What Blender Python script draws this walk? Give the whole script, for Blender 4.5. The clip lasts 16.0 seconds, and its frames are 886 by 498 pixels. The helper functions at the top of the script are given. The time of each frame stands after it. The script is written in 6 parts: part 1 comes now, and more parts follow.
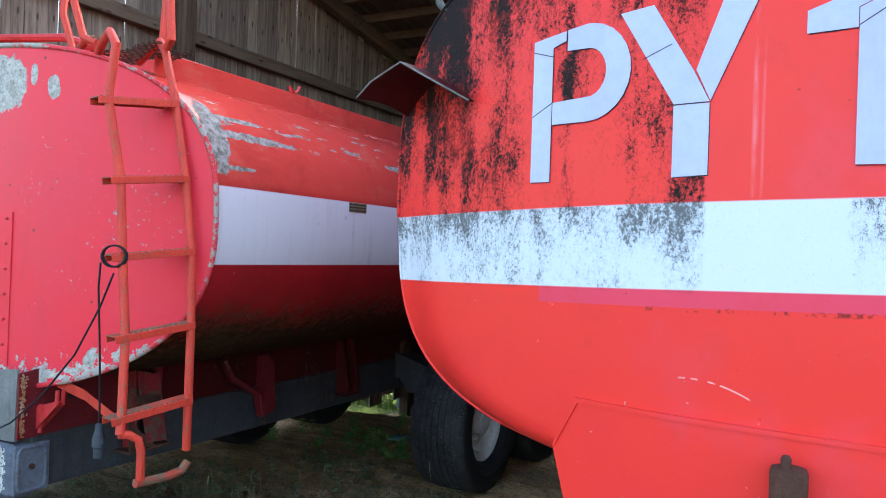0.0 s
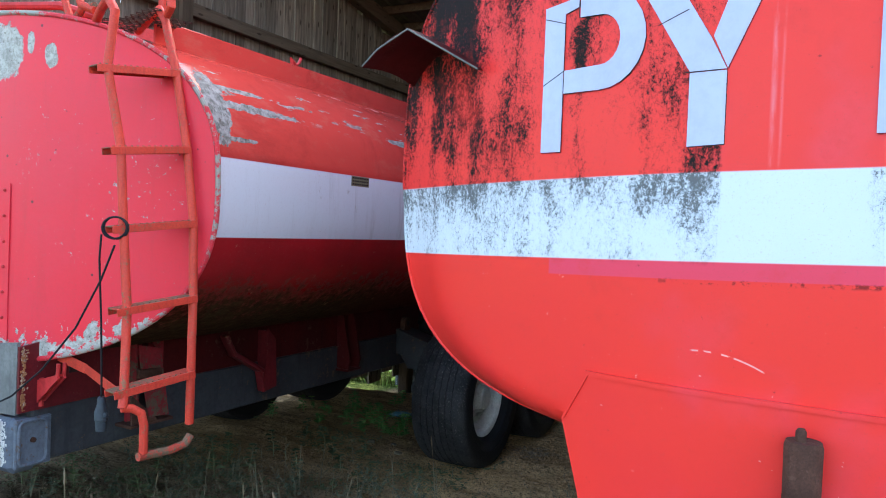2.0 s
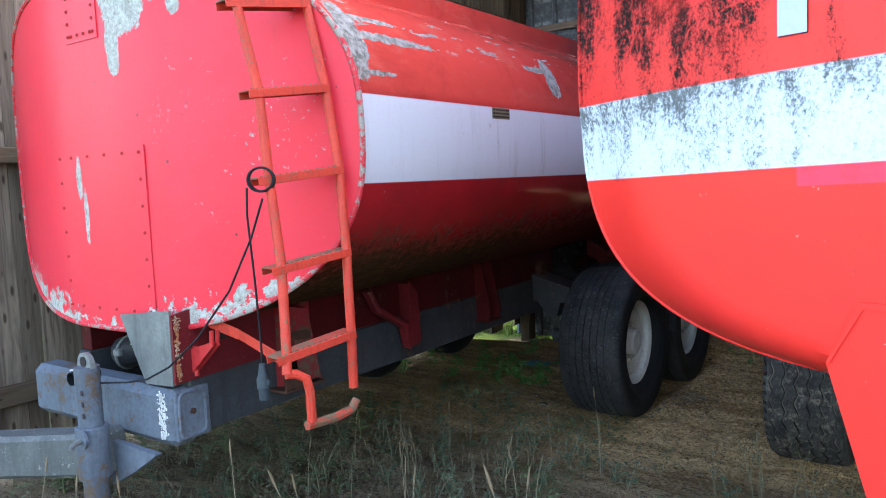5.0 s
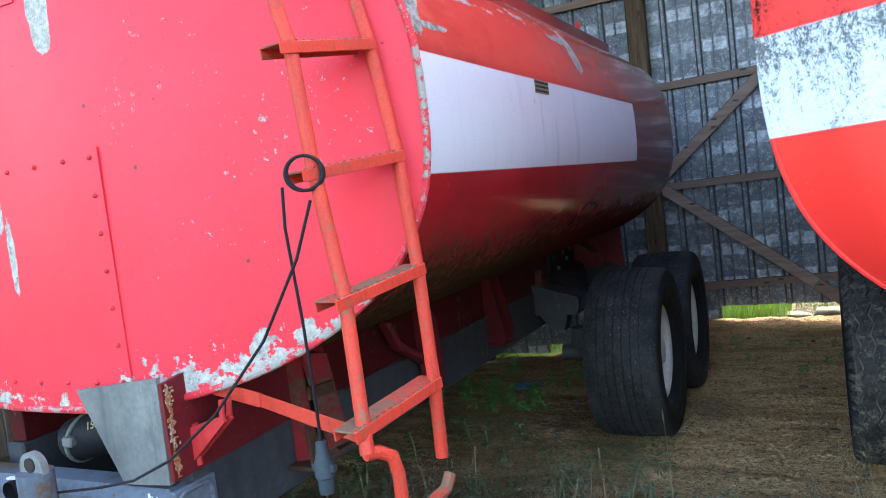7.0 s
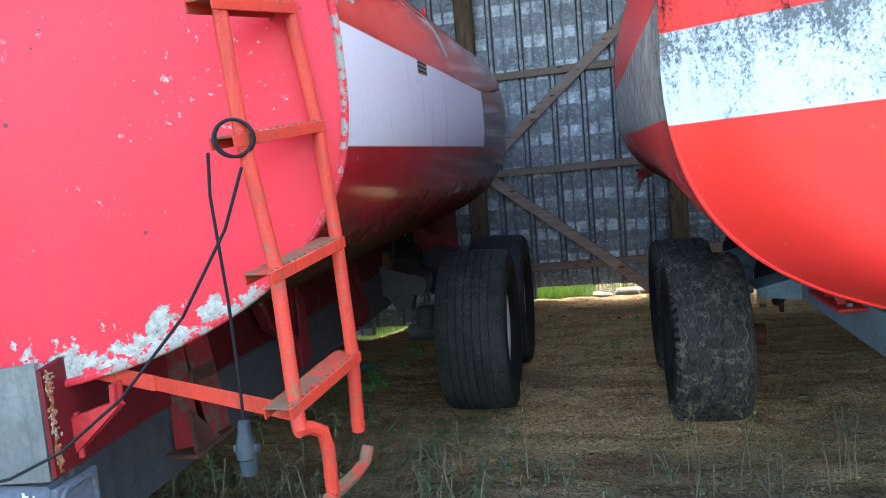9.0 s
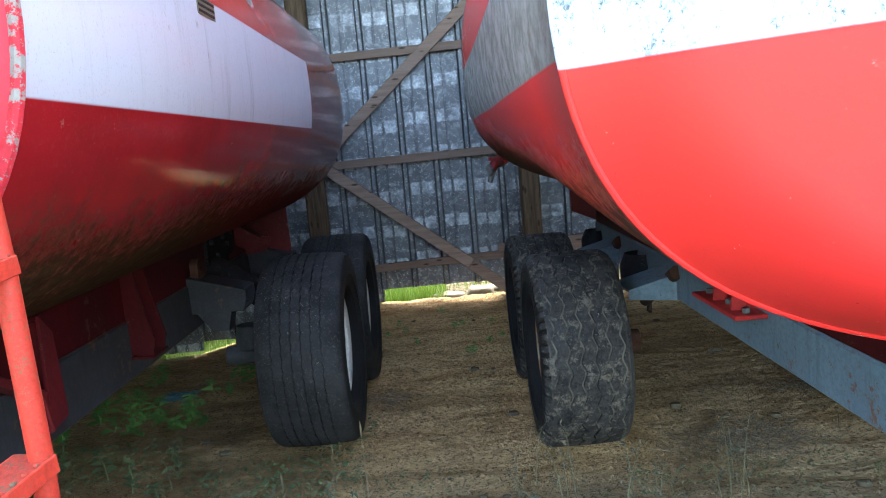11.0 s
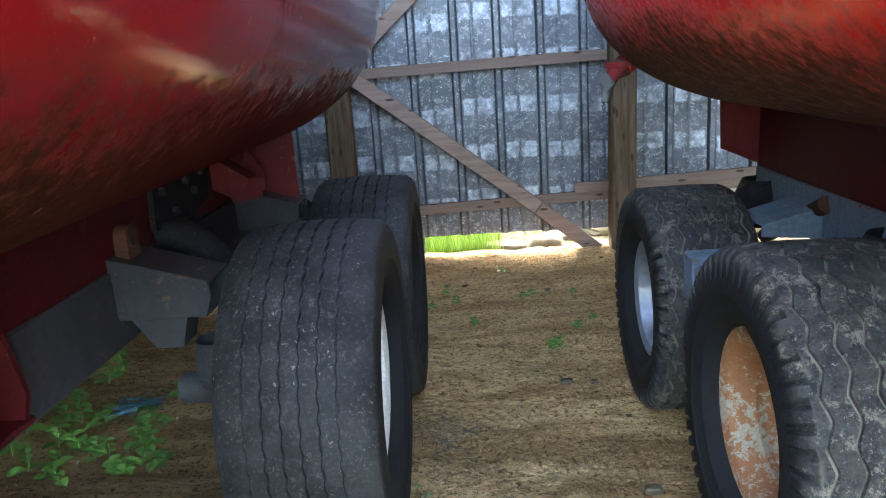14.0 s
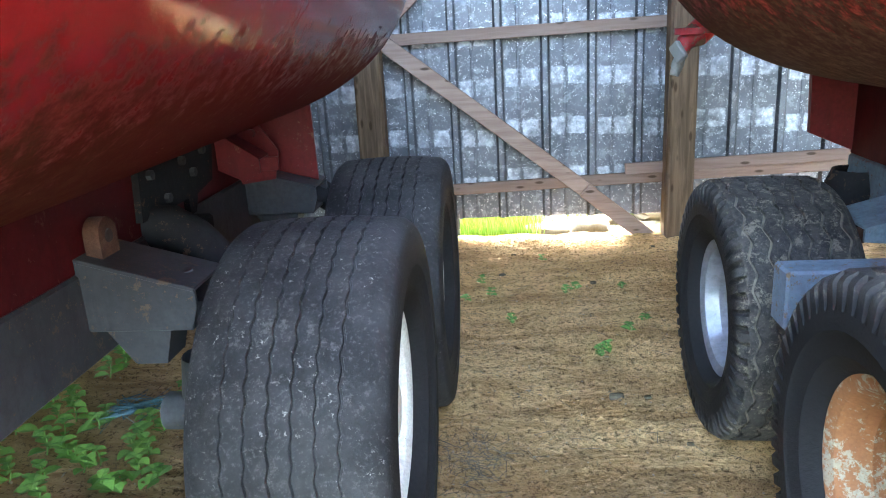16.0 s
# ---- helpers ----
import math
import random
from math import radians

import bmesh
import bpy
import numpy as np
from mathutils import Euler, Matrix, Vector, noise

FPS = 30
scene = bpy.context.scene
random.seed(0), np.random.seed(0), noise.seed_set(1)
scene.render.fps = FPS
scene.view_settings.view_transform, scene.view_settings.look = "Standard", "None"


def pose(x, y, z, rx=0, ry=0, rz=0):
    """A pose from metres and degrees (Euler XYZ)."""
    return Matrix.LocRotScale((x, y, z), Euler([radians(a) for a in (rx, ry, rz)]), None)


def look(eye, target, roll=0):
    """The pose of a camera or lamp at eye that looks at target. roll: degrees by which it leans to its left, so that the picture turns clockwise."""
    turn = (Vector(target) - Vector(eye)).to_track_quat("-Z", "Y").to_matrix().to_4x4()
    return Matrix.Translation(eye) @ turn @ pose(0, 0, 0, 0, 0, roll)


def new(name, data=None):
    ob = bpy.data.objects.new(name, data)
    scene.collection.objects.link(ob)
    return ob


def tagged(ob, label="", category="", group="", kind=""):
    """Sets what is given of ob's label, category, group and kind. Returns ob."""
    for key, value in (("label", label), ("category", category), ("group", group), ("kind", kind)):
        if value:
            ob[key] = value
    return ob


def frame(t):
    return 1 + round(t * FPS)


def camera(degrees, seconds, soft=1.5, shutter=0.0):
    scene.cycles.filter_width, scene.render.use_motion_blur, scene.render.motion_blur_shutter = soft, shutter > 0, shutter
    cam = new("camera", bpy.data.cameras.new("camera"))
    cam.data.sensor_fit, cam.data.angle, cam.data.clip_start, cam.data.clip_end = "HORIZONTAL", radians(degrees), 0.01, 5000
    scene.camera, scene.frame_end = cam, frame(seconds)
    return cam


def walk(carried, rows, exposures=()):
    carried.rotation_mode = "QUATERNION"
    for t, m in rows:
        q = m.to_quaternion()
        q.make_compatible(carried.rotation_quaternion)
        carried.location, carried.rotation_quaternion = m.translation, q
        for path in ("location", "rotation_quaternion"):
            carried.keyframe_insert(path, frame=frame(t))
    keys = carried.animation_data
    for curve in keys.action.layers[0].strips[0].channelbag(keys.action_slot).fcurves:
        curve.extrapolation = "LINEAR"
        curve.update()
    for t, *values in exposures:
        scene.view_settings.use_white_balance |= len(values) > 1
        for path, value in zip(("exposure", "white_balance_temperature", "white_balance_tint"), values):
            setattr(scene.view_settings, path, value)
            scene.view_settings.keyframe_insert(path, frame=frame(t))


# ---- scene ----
cam = camera(61.5, 16.0, 1.0)
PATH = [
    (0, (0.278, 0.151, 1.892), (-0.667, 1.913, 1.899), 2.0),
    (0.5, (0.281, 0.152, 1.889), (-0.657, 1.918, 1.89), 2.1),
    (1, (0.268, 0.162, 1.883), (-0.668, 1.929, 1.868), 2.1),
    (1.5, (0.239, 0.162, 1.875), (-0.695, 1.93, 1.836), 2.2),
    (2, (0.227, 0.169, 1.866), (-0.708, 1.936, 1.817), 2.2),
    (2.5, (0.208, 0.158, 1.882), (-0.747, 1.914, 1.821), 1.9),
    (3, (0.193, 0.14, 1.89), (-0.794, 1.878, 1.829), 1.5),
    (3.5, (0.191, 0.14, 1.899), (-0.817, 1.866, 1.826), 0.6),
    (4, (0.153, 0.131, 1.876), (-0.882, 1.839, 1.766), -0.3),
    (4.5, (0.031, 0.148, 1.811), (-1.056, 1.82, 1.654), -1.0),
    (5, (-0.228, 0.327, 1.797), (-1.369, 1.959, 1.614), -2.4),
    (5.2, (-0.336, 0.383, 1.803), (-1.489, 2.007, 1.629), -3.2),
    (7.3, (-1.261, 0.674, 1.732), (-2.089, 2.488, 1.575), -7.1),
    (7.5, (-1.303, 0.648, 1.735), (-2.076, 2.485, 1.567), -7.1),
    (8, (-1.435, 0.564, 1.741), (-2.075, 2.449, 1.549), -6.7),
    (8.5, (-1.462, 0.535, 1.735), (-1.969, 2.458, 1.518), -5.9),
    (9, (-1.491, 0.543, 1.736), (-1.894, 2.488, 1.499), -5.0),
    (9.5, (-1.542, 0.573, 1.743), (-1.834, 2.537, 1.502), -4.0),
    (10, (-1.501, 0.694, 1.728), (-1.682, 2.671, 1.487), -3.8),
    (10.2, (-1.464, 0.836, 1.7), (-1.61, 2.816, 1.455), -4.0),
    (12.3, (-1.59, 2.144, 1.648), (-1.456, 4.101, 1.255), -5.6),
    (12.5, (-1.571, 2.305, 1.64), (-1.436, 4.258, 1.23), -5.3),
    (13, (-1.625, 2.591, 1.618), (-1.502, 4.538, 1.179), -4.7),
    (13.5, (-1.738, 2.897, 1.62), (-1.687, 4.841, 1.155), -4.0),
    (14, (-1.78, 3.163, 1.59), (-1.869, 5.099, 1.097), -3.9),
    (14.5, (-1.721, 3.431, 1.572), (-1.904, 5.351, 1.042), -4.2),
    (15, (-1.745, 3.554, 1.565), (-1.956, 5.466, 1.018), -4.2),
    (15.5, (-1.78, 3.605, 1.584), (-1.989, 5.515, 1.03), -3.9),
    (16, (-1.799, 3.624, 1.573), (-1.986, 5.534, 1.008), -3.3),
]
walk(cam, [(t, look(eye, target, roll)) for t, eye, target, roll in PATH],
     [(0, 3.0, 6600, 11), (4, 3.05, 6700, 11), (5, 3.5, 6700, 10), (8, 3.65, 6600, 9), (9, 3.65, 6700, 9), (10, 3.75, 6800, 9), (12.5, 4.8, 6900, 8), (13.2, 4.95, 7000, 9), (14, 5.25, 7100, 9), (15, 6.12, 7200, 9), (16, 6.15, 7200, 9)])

# ---- world and light ----
world = bpy.data.worlds.new("sky")
scene.world = world
world.use_nodes = True
wn = world.node_tree.nodes
sky = wn.new("ShaderNodeTexSky")
sky.sky_type = 'NISHITA'
sky.sun_disc = False
sky.sun_elevation = radians(36)
sky.sun_rotation = radians(11)
sky.air_density, sky.dust_density, sky.ozone_density = 1.0, 3.0, 1.0
wn["Background"].inputs[1].default_value = 0.15
world.node_tree.links.new(sky.outputs[0], wn["Background"].inputs[0])
sun = new("sun", bpy.data.lights.new("sun", 'SUN'))
sun.data.energy, sun.data.angle, sun.data.color = 0.8, radians(4.0), (1.0, 0.95, 0.88)
sun.matrix_world = look((4.0, 20.0, 14.6), (0, 0, 0))


# ---- helpers for shapes ----
class Geo:
    """Collects vertices and faces of one mesh."""

    def __init__(self):
        self.v, self.f = [], []

    def add(self, verts, faces):
        k = len(self.v)
        self.v += [tuple(p) for p in verts]
        self.f += [tuple(i + k for i in f) for f in faces]
        return self

    def box(self, c, s, m=None, b=0.004):
        """A box with chamfered edges: centre, full size, turn."""
        hx, hy, hz = s[0] / 2, s[1] / 2, s[2] / 2
        b = min(b, hx * 0.45, hy * 0.45, hz * 0.45)
        vs, idx = [], {}
        for sx in (-1, 1):
            for sy in (-1, 1):
                for sz in (-1, 1):
                    for a in range(3):
                        p = [sx * (hx - b), sy * (hy - b), sz * (hz - b)]
                        p[a] = (sx * hx, sy * hy, sz * hz)[a]
                        idx[(sx, sy, sz, a)] = len(vs)
                        vs.append(Vector(p))
        fs = []
        sg = (-1, 1)
        for a in range(3):
            o = [i for i in range(3) if i != a]
            for s1 in sg:
                q = []
                for u, w in ((-1, -1), (1, -1), (1, 1), (-1, 1)):
                    k = [0, 0, 0]
                    k[a], k[o[0]], k[o[1]] = s1, u, w
                    q.append(idx[(k[0], k[1], k[2], a)])
                fs.append(q)
        for a in range(3):
            o = [i for i in range(3) if i != a]
            for u in sg:
                for w in sg:
                    k1, k2 = [0, 0, 0], [0, 0, 0]
                    k1[a], k1[o[0]], k1[o[1]] = -1, u, w
                    k2[a], k2[o[0]], k2[o[1]] = 1, u, w
                    fs.append([idx[(*k1, o[0])], idx[(*k2, o[0])], idx[(*k2, o[1])], idx[(*k1, o[1])]])
        for sx in sg:
            for sy in sg:
                for sz in sg:
                    fs.append([idx[(sx, sy, sz, 0)], idx[(sx, sy, sz, 1)], idx[(sx, sy, sz, 2)]])
        r = (m or Matrix()).to_3x3()
        return self.add([r @ p + Vector(c) for p in vs], fs)

    def bar(self, a, e, w, h, b=0.003, up=(0, 0, 1)):
        """A bar of section w x h from a to e."""
        a, e = Vector(a), Vector(e)
        d = (e - a)
        x = d.normalized()
        y = Vector(up).cross(x)
        if y.length < 1e-4:
            y = Vector((0, 1, 0)).cross(x)
        y.normalize()
        z = x.cross(y)
        m = Matrix((x, y, z)).transposed().to_4x4()
        return self.box((a + e) / 2, (d.length, w, h), m, b)

    def tube(self, pts, r, n=10, cap=True):
        """A round tube through points; r one radius or one for each point."""
        pts = [Vector(p) for p in pts]
        rs = r if isinstance(r, (list, tuple)) else [r] * len(pts)
        t0 = (pts[1] - pts[0]).normalized()
        u = t0.orthogonal().normalized()
        rings = []
        for i, p in enumerate(pts):
            t = ((pts[min(i + 1, len(pts) - 1)] - p).normalized() + (p - pts[max(i - 1, 0)]).normalized()).normalized()
            u = (u - t * u.dot(t)).normalized()
            w = t.cross(u)
            rings.append([p + (u * math.cos(2 * math.pi * k / n) + w * math.sin(2 * math.pi * k / n)) * rs[i] for k in range(n)])
        fs = []
        for i in range(len(pts) - 1):
            for k in range(n):
                fs.append((i * n + k, i * n + (k + 1) % n, (i + 1) * n + (k + 1) % n, (i + 1) * n + k))
        if cap:
            fs.append(tuple(range(n - 1, -1, -1)))
            fs.append(tuple((len(pts) - 1) * n + k for k in range(n)))
        return self.add([q for ring in rings for q in ring], fs)

    def lathe(self, prof, c, axis="x", n=48, wobble=None):
        """Turns a profile of (along, radius) about an axis through c. wobble(i, angle) -> (shift, growth)."""
        c = Vector(c)
        vs, fs, m = [], [], len(prof)
        for k in range(n):
            a = 2 * math.pi * k / n
            for i, (s, r) in enumerate(prof):
                if wobble:
                    ds, dr = wobble(i, a)
                    s, r = s + ds, r + dr
                p = (s, r * math.cos(a), r * math.sin(a))
                p = {"x": p, "y": (p[1], s, p[2]), "z": (p[1], p[2], s)}[axis]
                vs.append(c + Vector(p))
        for k in range(n):
            for i in range(m - 1):
                q = (k * m + i, k * m + i + 1, ((k + 1) % n) * m + i + 1, ((k + 1) % n) * m + i)
                fs.append(q if axis != "y" else q[::-1])
        return self.add(vs, fs)

    def plate(self, poly, t, place):
        """A flat plate: outline (u, v), thickness, place(u, v, w) -> point."""
        n = len(poly)
        vs = [place(u, v, 0) for u, v in poly] + [place(u, v, t) for u, v in poly]
        fs = [tuple(range(n))[::-1], tuple(range(n, 2 * n))]
        fs += [(i, (i + 1) % n, n + (i + 1) % n, n + i) for i in range(n)]
        return self.add(vs, fs)

    def ball(self, c, r, n=8, squash=(1, 1, 1)):
        prof = [(-r * math.cos(math.pi * i / 6), max(r * math.sin(math.pi * i / 6), 1e-5)) for i in range(7)]
        g = Geo().lathe(prof, (0, 0, 0), "z", n)
        return self.add([(c[0] + p[0] * squash[0], c[1] + p[1] * squash[1], c[2] + p[2] * squash[2]) for p in g.v], g.f)


def origin(ob):
    p = Vector((0, 0, 0))
    while ob:
        p += ob.location
        ob = ob.parent
    return p


def mesh_of(name, geo, mat, shift=(0, 0, 0), smooth=35):
    me = bpy.data.meshes.new(name)
    s = Vector(shift)
    me.from_pydata([tuple(Vector(p) - s) for p in geo.v], [], geo.f)
    bm = bmesh.new()
    bm.from_mesh(me)
    bmesh.ops.recalc_face_normals(bm, faces=bm.faces)
    bm.to_mesh(me)
    bm.free()
    if smooth:
        me.polygons.foreach_set("use_smooth", [True] * len(me.polygons))
        me.set_sharp_from_angle(angle=radians(smooth))
    for k in (mat if isinstance(mat, (list, tuple)) else [mat]):
        me.materials.append(k)
    return me


def part(name, geo, mat, parent=None, label="", smooth=35):
    """One mesh object from world places, under a thing or a part."""
    ob = new(name, mesh_of(name, geo, mat, origin(parent), smooth))
    ob.parent = parent
    return tagged(ob, label)


def thing(name, at, label, category, group="", kind=""):
    ob = new(name)
    ob.location = at
    ob.empty_display_size = 0.2
    return tagged(ob, label, category, group, kind)


def solid(name, geo, mat, at, label, category, group="", kind="", smooth=35):
    """A top-level thing of one mesh, with its origin at its base."""
    ob = new(name, mesh_of(name, geo, mat, at, smooth))
    ob.location = at
    return tagged(ob, label, category, group, kind)


def sstep(a, b, x):
    t = min(1, max(0, (x - a) / (b - a)))
    return t * t * (3 - 2 * t)


# ---- materials ----
class Mat:
    """A node material with short ways to make nodes."""

    def __init__(self, name, rough=0.6, metal=0.0, gloss=0.3):
        self.m = bpy.data.materials.new(name)
        self.m.use_nodes = True
        self.t = self.m.node_tree
        self.b = self.t.nodes["Principled BSDF"]
        self.b.inputs["Roughness"].default_value = rough
        self.b.inputs["Metallic"].default_value = metal
        self.b.inputs["Specular IOR Level"].default_value = gloss
        self.co = self.t.nodes.new("ShaderNodeTexCoord").outputs["Object"]
        self.xyz = None

    def shift(self, by):
        n = self.t.nodes.new("ShaderNodeVectorMath")
        n.operation = 'SUBTRACT'
        n.inputs[1].default_value = by
        self.link(self.co, n.inputs[0])
        self.co, self.xyz = n.outputs[0], None
        return self

    def link(self, a, b):
        self.t.links.new(a, b)

    def put(self, sock, val):
        if isinstance(val, (int, float)):
            sock.default_value = val
        elif isinstance(val, tuple):
            sock.default_value = (*val, 1.0) if len(val) == 3 and sock.type == 'RGBA' else val
        else:
            self.link(val, sock)

    def math(self, op, a, b=0.0, c=0.0):
        n = self.t.nodes.new("ShaderNodeMath")
        n.operation = op
        for s, v in zip(n.inputs, (a, b, c)):
            self.put(s, v)
        return n.outputs[0]

    def axis(self, k):
        if not self.xyz:
            n = self.t.nodes.new("ShaderNodeSeparateXYZ")
            self.link(self.co, n.inputs[0])
            self.xyz = n.outputs
        return self.xyz[k]

    def stretch(self, s, loc=(0, 0, 0)):
        n = self.t.nodes.new("ShaderNodeMapping")
        n.inputs["Scale"].default_value = s
        n.inputs["Location"].default_value = loc
        self.link(self.co, n.inputs[0])
        return n.outputs[0]

    def noise(self, scale, detail=4, rough=0.6, vec=None, dist=0.0):
        n = self.t.nodes.new("ShaderNodeTexNoise")
        n.inputs["Scale"].default_value = scale
        n.inputs["Detail"].default_value = detail
        n.inputs["Roughness"].default_value = rough
        n.inputs["Distortion"].default_value = dist
        self.link(vec or self.co, n.inputs["Vector"])
        return n.outputs[0]

    def cells(self, scale, vec=None, feature='F1'):
        n = self.t.nodes.new("ShaderNodeTexVoronoi")
        n.feature = feature
        n.inputs["Scale"].default_value = scale
        self.link(vec or self.co, n.inputs["Vector"])
        return n.outputs

    def ramp(self, val, lo, hi, a=0.0, b=1.0):
        n = self.t.nodes.new("ShaderNodeMapRange")
        n.interpolation_type = 'SMOOTHSTEP'
        for k, v in zip(range(5), (val, lo, hi, a, b)):
            self.put(n.inputs[k], v)
        return n.outputs[0]

    def mix(self, f, a, b):
        n = self.t.nodes.new("ShaderNodeMix")
        n.data_type = 'RGBA'
        self.put(n.inputs[0], f)
        self.put(n.inputs[6], a)
        self.put(n.inputs[7], b)
        return n.outputs[2]

    def blob(self, c, r, amp=0.35, scale=9.0):
        """1 inside a ragged patch at c with half sizes r."""
        v = self.t.nodes.new("ShaderNodeVectorMath")
        v.operation = 'SUBTRACT'
        self.link(self.co, v.inputs[0])
        v.inputs[1].default_value = c
        w = self.t.nodes.new("ShaderNodeVectorMath")
        w.operation = 'DIVIDE'
        self.link(v.outputs[0], w.inputs[0])
        w.inputs[1].default_value = r
        d = self.t.nodes.new("ShaderNodeVectorMath")
        d.operation = 'LENGTH'
        self.link(w.outputs[0], d.inputs[0])
        n = self.math('MULTIPLY', self.math('SUBTRACT', self.noise(scale, 5, 0.65), 0.5), amp * 6)
        return self.ramp(self.math('ADD', d.outputs["Value"], n), 0.95, 1.02, 1.0, 0.0)

    def band(self, k, lo, hi, soft=0.004):
        return self.math('MULTIPLY', self.ramp(self.axis(k), lo - soft, lo + soft), self.ramp(self.axis(k), hi - soft, hi + soft, 1.0, 0.0))

    def top(self, *vals):
        out = vals[0]
        for v in vals[1:]:
            out = self.math('MAXIMUM', out, v)
        return out

    def finish(self, colour, rough=None, bump=None, strength=0.3, depth=0.005, metal=None):
        self.put(self.b.inputs["Base Color"], colour)
        if rough is not None:
            self.put(self.b.inputs["Roughness"], rough)
        if metal is not None:
            self.put(self.b.inputs["Metallic"], metal)
        if bump is not None:
            n = self.t.nodes.new("ShaderNodeBump")
            n.inputs["Strength"].default_value = strength
            n.inputs["Distance"].default_value = depth
            self.link(bump, n.inputs["Height"])
            self.link(n.outputs[0], self.b.inputs["Normal"])
        return self.m


def m_plain(name, c, c2, rough=0.6, metal=0.0, scale=12.0, rust=0.0, rustcol=(0.16, 0.06, 0.03), bump=0.15, gloss=0.25, grain=0.50):
    """Painted or bare surface with stains, runs, fine specks and some rust."""
    k = Mat(name, rough, metal, gloss)
    big, fine = k.noise(scale * 0.35, 4), k.noise(scale * 6, 5, 0.7)
    col = k.mix(k.ramp(big, 0.3, 0.7), c, c2)
    col = k.mix(k.ramp(fine, 0.38, 0.68, 0, grain), col, tuple(0.5 * v for v in c))
    run = k.ramp(k.noise(scale * 1.6, 5, 0.7, k.stretch((1, 1, 0.12))), 0.48, 0.72, 0, 0.9 * grain)
    col = k.mix(run, col, tuple(0.45 * v for v in c2))
    if rust:
        patch = k.math('ADD', k.math('MULTIPLY', big, 0.4), k.math('MULTIPLY', k.noise(scale * 2.5, 6, 0.75), 0.6))
        r = k.ramp(patch, 0.66 - rust * 0.3, 0.70 - rust * 0.3)
        speck = k.ramp(k.math('ADD', k.noise(scale * 7, 5, 0.8), k.math('MULTIPLY', patch, 0.6)), 0.98 - rust * 0.2, 1.01 - rust * 0.2)
        col = k.mix(k.top(r, speck), col, k.mix(fine, rustcol, tuple(2.2 * v for v in rustcol)))
    return k.finish(col, None, fine, bump, 0.003)


RED_A, RED_B = (0.60, 0.032, 0.040), (0.76, 0.034, 0.024)


